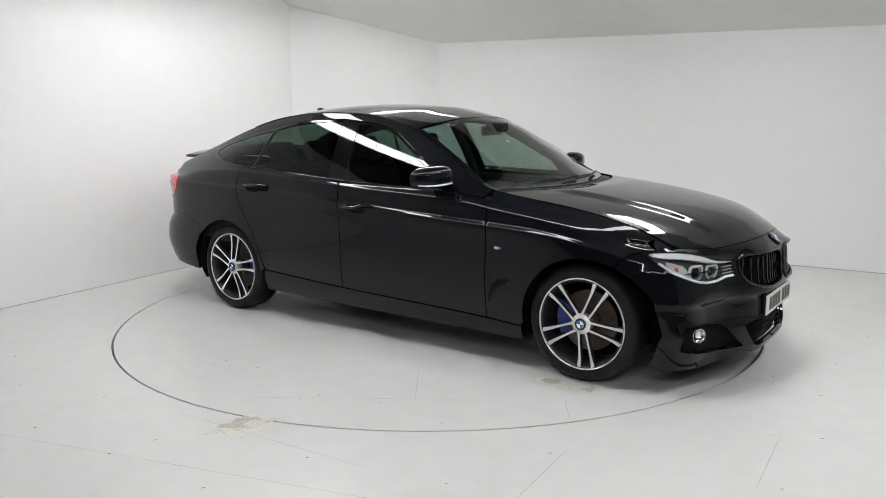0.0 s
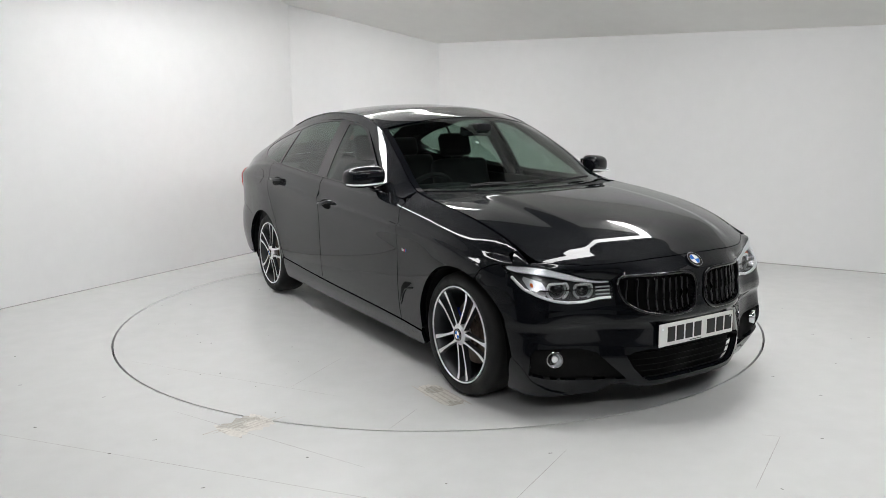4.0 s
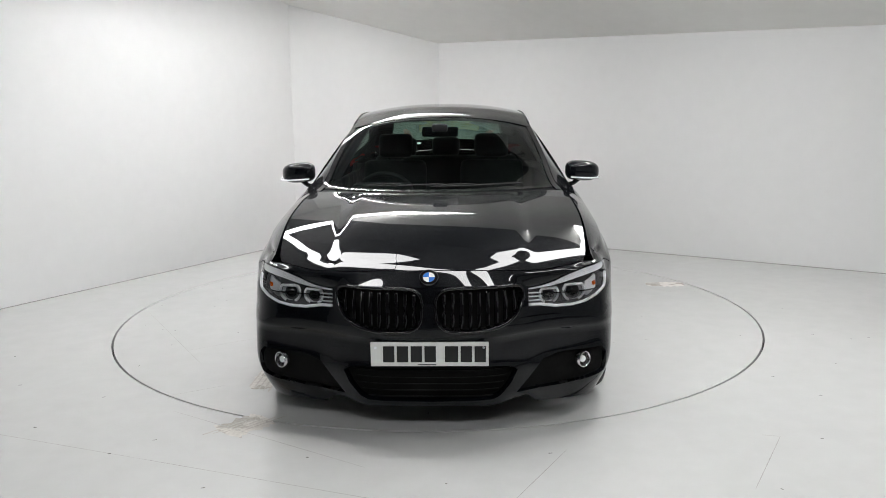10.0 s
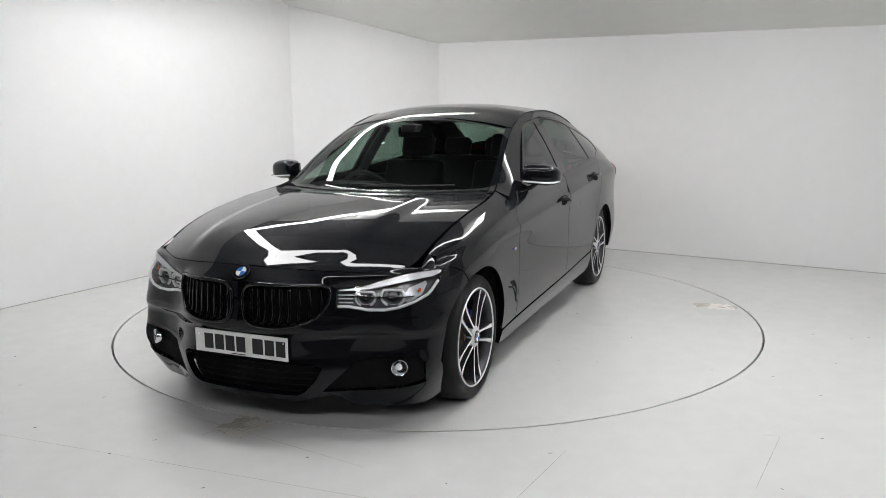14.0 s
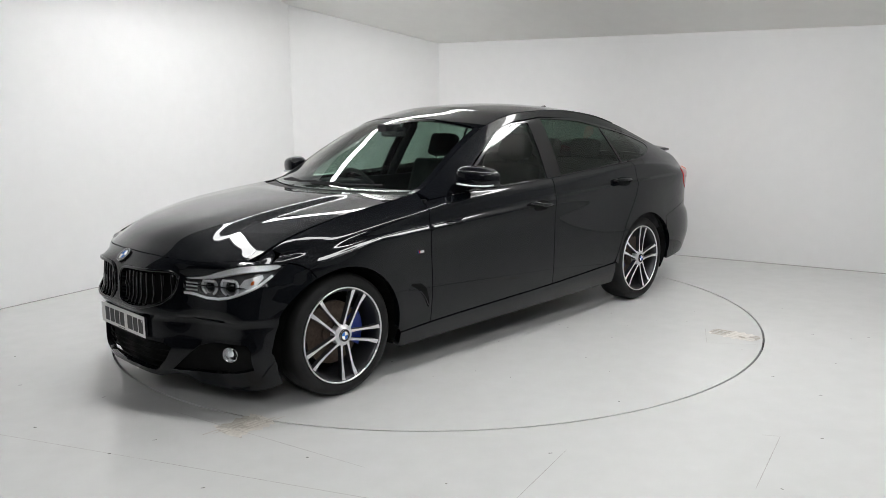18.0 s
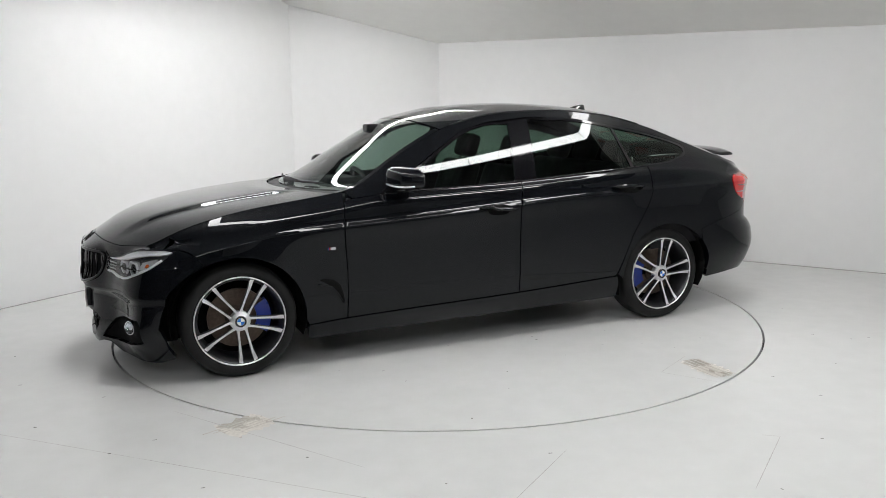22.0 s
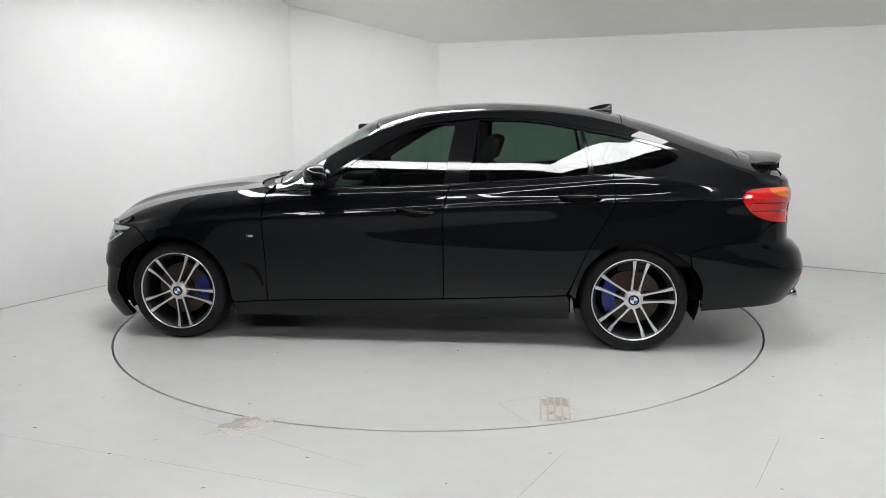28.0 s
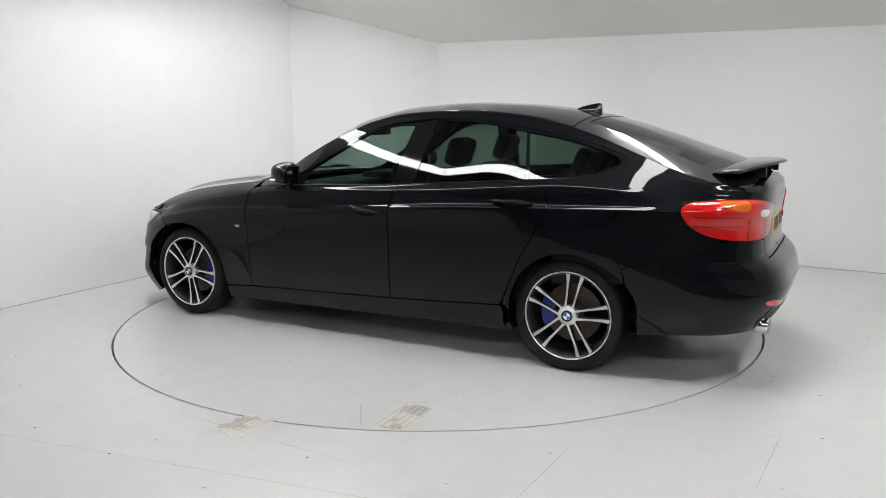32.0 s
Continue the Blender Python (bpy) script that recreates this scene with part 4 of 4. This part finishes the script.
    patch("mirror_base", skin, [(.64, .992), (.40, 1.0), (.34, 1.118), (.42, 1.078)], GLOSS_BLACK, mir, side=s, lift=.001, lip=.004)
    # waist strip
    part("waist_strip", tube(on_skin(along(BELT_Z, .62, -1.26, 24, .011), s, .0), .006, 8, flat=.7), GLOSS_BLACK, car, smooth=True)
    part("roof_strip", tube([Vector((q[0], s * q[1], q[2])) for q in ([float(u), float(LINE_Y(u)), float(LINE_Z(u)) + .001] for u in np.linspace(.05, -1.4, 22))], .005, 6), SATIN_BLACK, car, smooth=True)

for k in range(5):
    z = .200 + .030 * k
    a0 = float(np.interp(z, (.19, .26, .318, .345), (2.475, 2.42, 2.39, 2.44)))
    half = on_skin([(a0 + (NOSE - a0) * i / 8, z) for i in range(9)], 1, -.03)
    for q in half:
        q.z = z
    part("intake_bar", tube(half + [Vector((q.x, -q.y, q.z)) for q in half[-2::-1]], .0035, 6), DARK, car)

# plates
def plate(name, m, mat, text_bars, label):
    """A number plate in the plane of m, its characters drawn as plain bars."""
    p = part(name, box(-.26, -.0555, 0, .26, .0555, .006, .004, m=m), mat, car, label)
    x = -.205
    for w in text_bars:
        if w:
            part("bar", box(x, -.0365, .0052, x + w, .0365, .0072, m=m), INK, p)
        x += (w or .018) + .011
    part("small_print", box(-.05, -.050, .0052, .03, -.046, .0068, m=m), INK, p)
    for q in (-.238, .238):
        part("screw", disc(.006, 16, .0072, m @ Matrix.Translation((q, .03, 0))), LAMP_WHITE, p)


front = Matrix.Translation((2.236, 0, .4105)) @ Matrix.Rotation(math.pi / 2, 4, "Z") @ Matrix.Rotation(math.pi / 2, 4, "X")
plate("number_plate", front, WHITE_PLATE, (.05, .05, .05, .05, 0, .058, .05, .05), "white front number plate with dark bars")
part("plate_holder", box(2.19, -.245, .362, 2.234, .245, .459, .004), SATIN_BLACK, car)
rear = Matrix.Translation((-2.436, 0, .815)) @ Matrix.Rotation(-math.pi / 2, 4, "Z") @ Matrix.Rotation(math.pi / 2, 4, "X")
plate("number_plate", rear, YELLOW_PLATE, (.05, .05, .05, .05, 0, .058, .05, .05), "yellow rear number plate with dark bars")
m = spot(2.200, 0, 1, .006, top)
roundel(car, m @ Matrix.Rotation(math.pi / 2, 4, "Z"), .042)
m = Matrix.Translation((-2.418, 0, 1.0)) @ Matrix.Rotation(-math.pi / 2, 4, "Z") @ Matrix.Rotation(math.pi / 2, 4, "X")
roundel(car, m, .040)

# spoiler, raised on two struts
bm = bmesh.new()
rows = []
for f, dz in ((0, 0), (.3, .010), (.7, .014), (.93, .012), (1, .006), (.99, -.002), (.7, -.006), (.3, -.006)):
    rows.append([bm.verts.new((-2.20 + .06 * abs(y) - (.275 - .13 * (y / .6) ** 2) * f, y, 1.160 + dz - .035 * abs(y / .62) ** 3)) for y in np.linspace(-.62, .62, 31)])
for k in range(len(rows)):
    a, b = rows[k], rows[(k + 1) % len(rows)]
    for i in range(30):
        bm.faces.new((a[i], a[i + 1], b[i + 1], b[i]))
bm.faces.new([r[0] for r in rows])
bm.faces.new([r[-1] for r in rows])
bmesh.ops.recalc_face_normals(bm, faces=bm.faces)
sp = part("spoiler", bm, PAINT, car, "raised rear spoiler blade", smooth=True)
for y in (-.33, .33):
    part("strut", box(-2.40, y - .02, 1.085, -2.28, y + .02, 1.165, .006), SATIN_BLACK, sp)

# roof aerial
bm = bmesh.new()
rows = []
for f, w, hgt in ((0, .004, .004), (.2, .022, .022), (.45, .030, .040), (.7, .032, .056), (.9, .028, .066), (.97, .02, .064), (1.0, .014, .0)):
    x, z0 = -1.20 - .17 * f, float(CENTRE_Z(-1.20 - .17 * f)) - .004
    rows.append([bm.verts.new((x, w * math.cos(math.pi * i / 10) * (1 if math.sin(math.pi * i / 10) < .5 else .75), z0 + hgt * math.sin(math.pi * i / 10) ** .8)) for i in range(11)])
for a, b in zip(rows, rows[1:]):
    for i in range(10):
        bm.faces.new((a[i], a[i + 1], b[i + 1], b[i]))
bmesh.ops.recalc_face_normals(bm, faces=bm.faces)
part("aerial_fin", bm, GLOSS_BLACK, car, "black shark-fin aerial", smooth=True)

# exhausts
for y in (.56, .47):
    part("exhaust_pipe", lathe([(.036, .0), (.041, .006), (.043, .0), (.043, -.14), (.036, -.14), (.034, 0)], 28, m=Matrix.Translation((-2.475, y, .315)) @ Matrix.Rotation(math.pi / 2, 4, "Z")), CHROME, car, smooth=True)

# wipers
for pts in (((.975, -.60), (.962, -.3), (.945, .05)), ((.975, -.05), (.965, .3), (.955, .70))):
    q = [Vector(spot(u, w, 1, .018, top).translation) for u, w in pts]
    w = part("wiper", tube(q, .007, 6), SATIN_BLACK, car, "black windscreen wiper")
    part("arm", tube([q[0], q[0] + (q[1] - q[0]) * .5 + Vector((0, 0, .012)), q[1] + Vector((0, 0, .008))], .006, 6), SATIN_BLACK, w)
part("sticker", disc(.012, 20, 0, spot(.532, -.198, 1, -.006, top)), LAMP_WHITE, car, "small pale sticker")
patch("fuel_flap", skin, cut([(-1.685, 1.012), (-1.475, 1.024), (-1.455, .905), (-1.665, .886)], 2), PAINT, car, side=-1, lift=.0015, lip=.003)

# ---- inside the car ----
part("dashboard", box(.42, -.66, .72, .88, .66, .965, .05), LEATHER, car, smooth=True)
part("instrument_hood", box(.40, -.56, .94, .62, -.18, 1.01, .03), LEATHER, car, smooth=True)
wm = Matrix.Translation((.30, -.37, .90)) @ Matrix.Rotation(radians(-62), 4, "Y")
sw = part("steering_wheel", tube([wm @ Vector((.185 * math.cos(2 * math.pi * i / 36), .185 * math.sin(2 * math.pi * i / 36), 0)) for i in range(36)], .016, 8, closed=True), LEATHER, car, smooth=True)
part("wheel_boss", box(-.06, -.17, -.02, .05, .17, .02, .015, m=wm), LEATHER, sw, smooth=True)
part("tunnel", box(-.7, -.13, .30, .5, .13, .62, .03), LEATHER, car)
part("cabin_floor", box(-1.9, -.78, .31, .9, .78, .36), DARK, car)
part("boot_floor", box(-2.3, -.60, .36, -1.35, .60, .66), DARK, car)
part("parcel_shelf", box(-2.15, -.58, 1.0, -1.40, .58, 1.02, .005), LEATHER, car)
part("bulkhead", box(.86, -.68, .36, .92, .68, .93), DARK, car)
for s in (1, -1):
    part("door_lining", box(-1.25, min(s * .76, s * .80), .36, .80, max(s * .76, s * .80), .97, .01), LEATHER, car)
    part("pillar_lining", tube(on_skin([(-.38, 1.0), (-.40, 1.2), (-.43, 1.39)], s, -.05), .035, 8), LINING, car)
    patch("boot_lining", skin, [(-1.36, .5), (-1.36, 1.06), (-1.8, 1.04), (-2.25, 1.02), (-2.6, 1.0), (-2.6, .6), (-2.0, .55)], LEATHER, car, side=s, lift=-.06, lip=0, step=.06)


def seat(x, y, lean, tall):
    b = new("seat")
    b.parent = car
    b["label"] = "black leather front seat with a headrest"
    part("cushion", box(x - .05, y - .25, .42, x + .45, y + .25, .60, .06), LEATHER, b, smooth=True)
    m = Matrix.Translation((x, y, .55)) @ Matrix.Rotation(radians(-lean), 4, "Y")
    part("backrest", box(-.07, -.24, 0, .07, .24, tall, .06, m=m), LEATHER, b, smooth=True)
    part("headrest", box(-.05, -.13, tall + .03, .05, .13, tall + .21, .045, m=m), LEATHER, b, smooth=True)
    for q in (-.05, .05):
        part("headrest_post", tube([m @ Vector((0, q, tall - .03)), m @ Vector((0, q, tall + .06))], .007, 8), CHROME, b)


for y in (-.37, .37):
    seat(-.30, y, 20, .58)
bench = new("rear_seat")
bench.parent = car
bench["label"] = "black leather rear bench with three headrests"
part("cushion", box(-1.15, -.64, .42, -.68, .64, .60, .06), LEATHER, bench, smooth=True)
m = Matrix.Translation((-1.15, 0, .56)) @ Matrix.Rotation(radians(-22), 4, "Y")
part("backrest", box(-.08, -.62, 0, .08, .62, .56, .06, m=m), LEATHER, bench, smooth=True)
for y in (-.38, 0, .38):
    part("headrest", box(-.05, y - .12, .57, .05, y + .12, .73, .045, m=m), LEATHER, bench, smooth=True)
part("interior_mirror", box(.30, -.12, 1.30, .325, .12, 1.365, .012), GLOSS_BLACK, car, "interior mirror under the windscreen")
part("mirror_mount", box(.29, -.05, 1.335, .42, .05, 1.385, .015), SATIN_BLACK, car)
patch("headlining", top, [(.22, -.95), (.22, .95), (-1.38, .95), (-1.38, -.95)], LINING, car, step=.08, lift=-.03, lip=0)

# ---- marks on the floor ----
def streak(name, a, b, wide, mat, parent, z, label=""):
    """A thin flat mark from a to b."""
    a, b = Vector((*a, 0)), Vector((*b, 0))
    n = Vector((0, 0, 1)).cross(b - a).normalized() * wide / 2
    bm = bmesh.new()
    k = 12
    rng = random.Random(int(abs(a.x * 1000 + b.y * 777)))
    up, dn = [], []
    for i in range(k + 1):
        q = a + (b - a) * i / k
        f = rng.uniform(.55, 1.1) * (1 if 0 < i < k else .4)
        up.append(bm.verts.new(q + n * f + Vector((0, 0, z))))
        dn.append(bm.verts.new(q - n * f + Vector((0, 0, z))))
    for i in range(k):
        bm.faces.new((up[i], dn[i], dn[i + 1], up[i + 1]))
    bmesh.ops.recalc_face_normals(bm, faces=bm.faces)
    return part(name, bm, mat, parent, label)


floor_ob = bpy.data.objects["floor"]
for a, b in (((-2.8, 3.69), (-1.336, 3.160)), ((-1.336, 3.160), (.2, 2.60)), ((-1.36, 3.70), (-.337, 3.046)), ((.274, 2.772), (.531, 3.197)), ((.10, 2.48), (.274, 2.772)), ((1.206, 2.82), (1.515, 3.316)), ((1.515, 3.316), (1.44, 3.335))):
    streak("floor_joint", a, b, .0045, JOINT, floor_ob, .0012, "thin joint between painted boards")
rng = random.Random(5)
streak("floor_scuff", (-1.03, 3.42), (-.87, 3.60), .22, SCUFF, floor_ob, .0008, "pale tan tyre scuff")
for k in range(5):
    x, y = -1.12 + .045 * k, 3.40 + .012 * k
    streak("floor_scuff", (x, y), (x + .16, y + .17), .010, PALE_SCUFF, floor_ob, .001, "pale tan tyre scuff")
for x, y in ((-1.478, 3.204), (-1.331, 3.344), (-.97, 2.876), (-.001, 2.893), (.446, 3.164), (1.929, 3.826), (1.683, 3.288), (2.731, 4.843), (2.611, 4.822), (2.263, 4.32), (1.809, 4.118), (2.409, 4.933), (-1.957, 3.509), (-2.653, 4.621), (1.304, 2.822), (-2.35, 4.1), (2.2, 3.6), (2.5, 5.6), (-2.2, 5.9), (-1.8, 3.9), (.9, 2.75), (-.6, 3.15)):
    streak("floor_speck", (x, y), (x + rng.uniform(.008, .02), y + rng.uniform(-.008, .008)), .008, SPECK, floor_ob, .0015, "small dark speck")
# what turns with the table
streak("table_scuff", (-.845, 1.74), (-.849, 2.06), .19, SCUFF, turntable, .0008, "pale tan tyre scuff")
streak("table_scuff", (1.36, -.915), (1.70, -.915), .16, SCUFF, turntable, .0008, "pale tan tyre scuff")
for k in range(5):
    x = -.775 - .035 * k
    streak("table_scuff", (x, 1.74), (x - .004, 2.07), .012, PALE_SCUFF, turntable, .001, "pale tan tyre scuff")
for k in range(5):
    y = -.93 + .03 * k
    streak("table_scuff", (1.33 + .02 * k, y - .045), (1.66 + .02 * k, y - .045), .011, PALE_SCUFF, turntable, .001, "pale tan tyre scuff")
for a, b in (((-1.9, .10), (-1.9, .52)), ((.67, -1.09), (.995, -1.54)), ((.026, -2.19), (1.27, -1.37)), ((1.64, -1.118), (1.79, -1.356)), ((-.56, 1.85), (-.74, 2.12)), ((-.56, 1.85), (-.88, 1.68))):
    streak("deck_joint", a, b, .004, JOINT, turntable, .0012, "thin joint between painted boards")
for k in range(60):
    r, t = R_TABLE * math.sqrt(rng.random()) * .96, rng.uniform(0, 2 * math.pi)
    x, y = r * math.cos(t), r * math.sin(t)
    streak("table_speck", (x, y), (x + rng.uniform(-.015, .015), y + rng.uniform(-.01, .01)), rng.uniform(.004, .009), SPECK, turntable, .0015, "small dark speck")


def motions():
    """The table turns at an almost even rate, and the car with it."""
    rows, cars = [], []
    for i in range(33):
        turn = -36.402 - 5.5806 * i + .6373 * (i / 10) ** 2
        m = Matrix.Translation((*TABLE, 0)) @ Matrix.Rotation(radians(turn), 4, "Z")
        rows.append((i, m))
        cars.append((i, m @ Matrix.Translation((.136, .039, 0))))
    walk(turntable, rows)
    walk(car, cars)


motions()
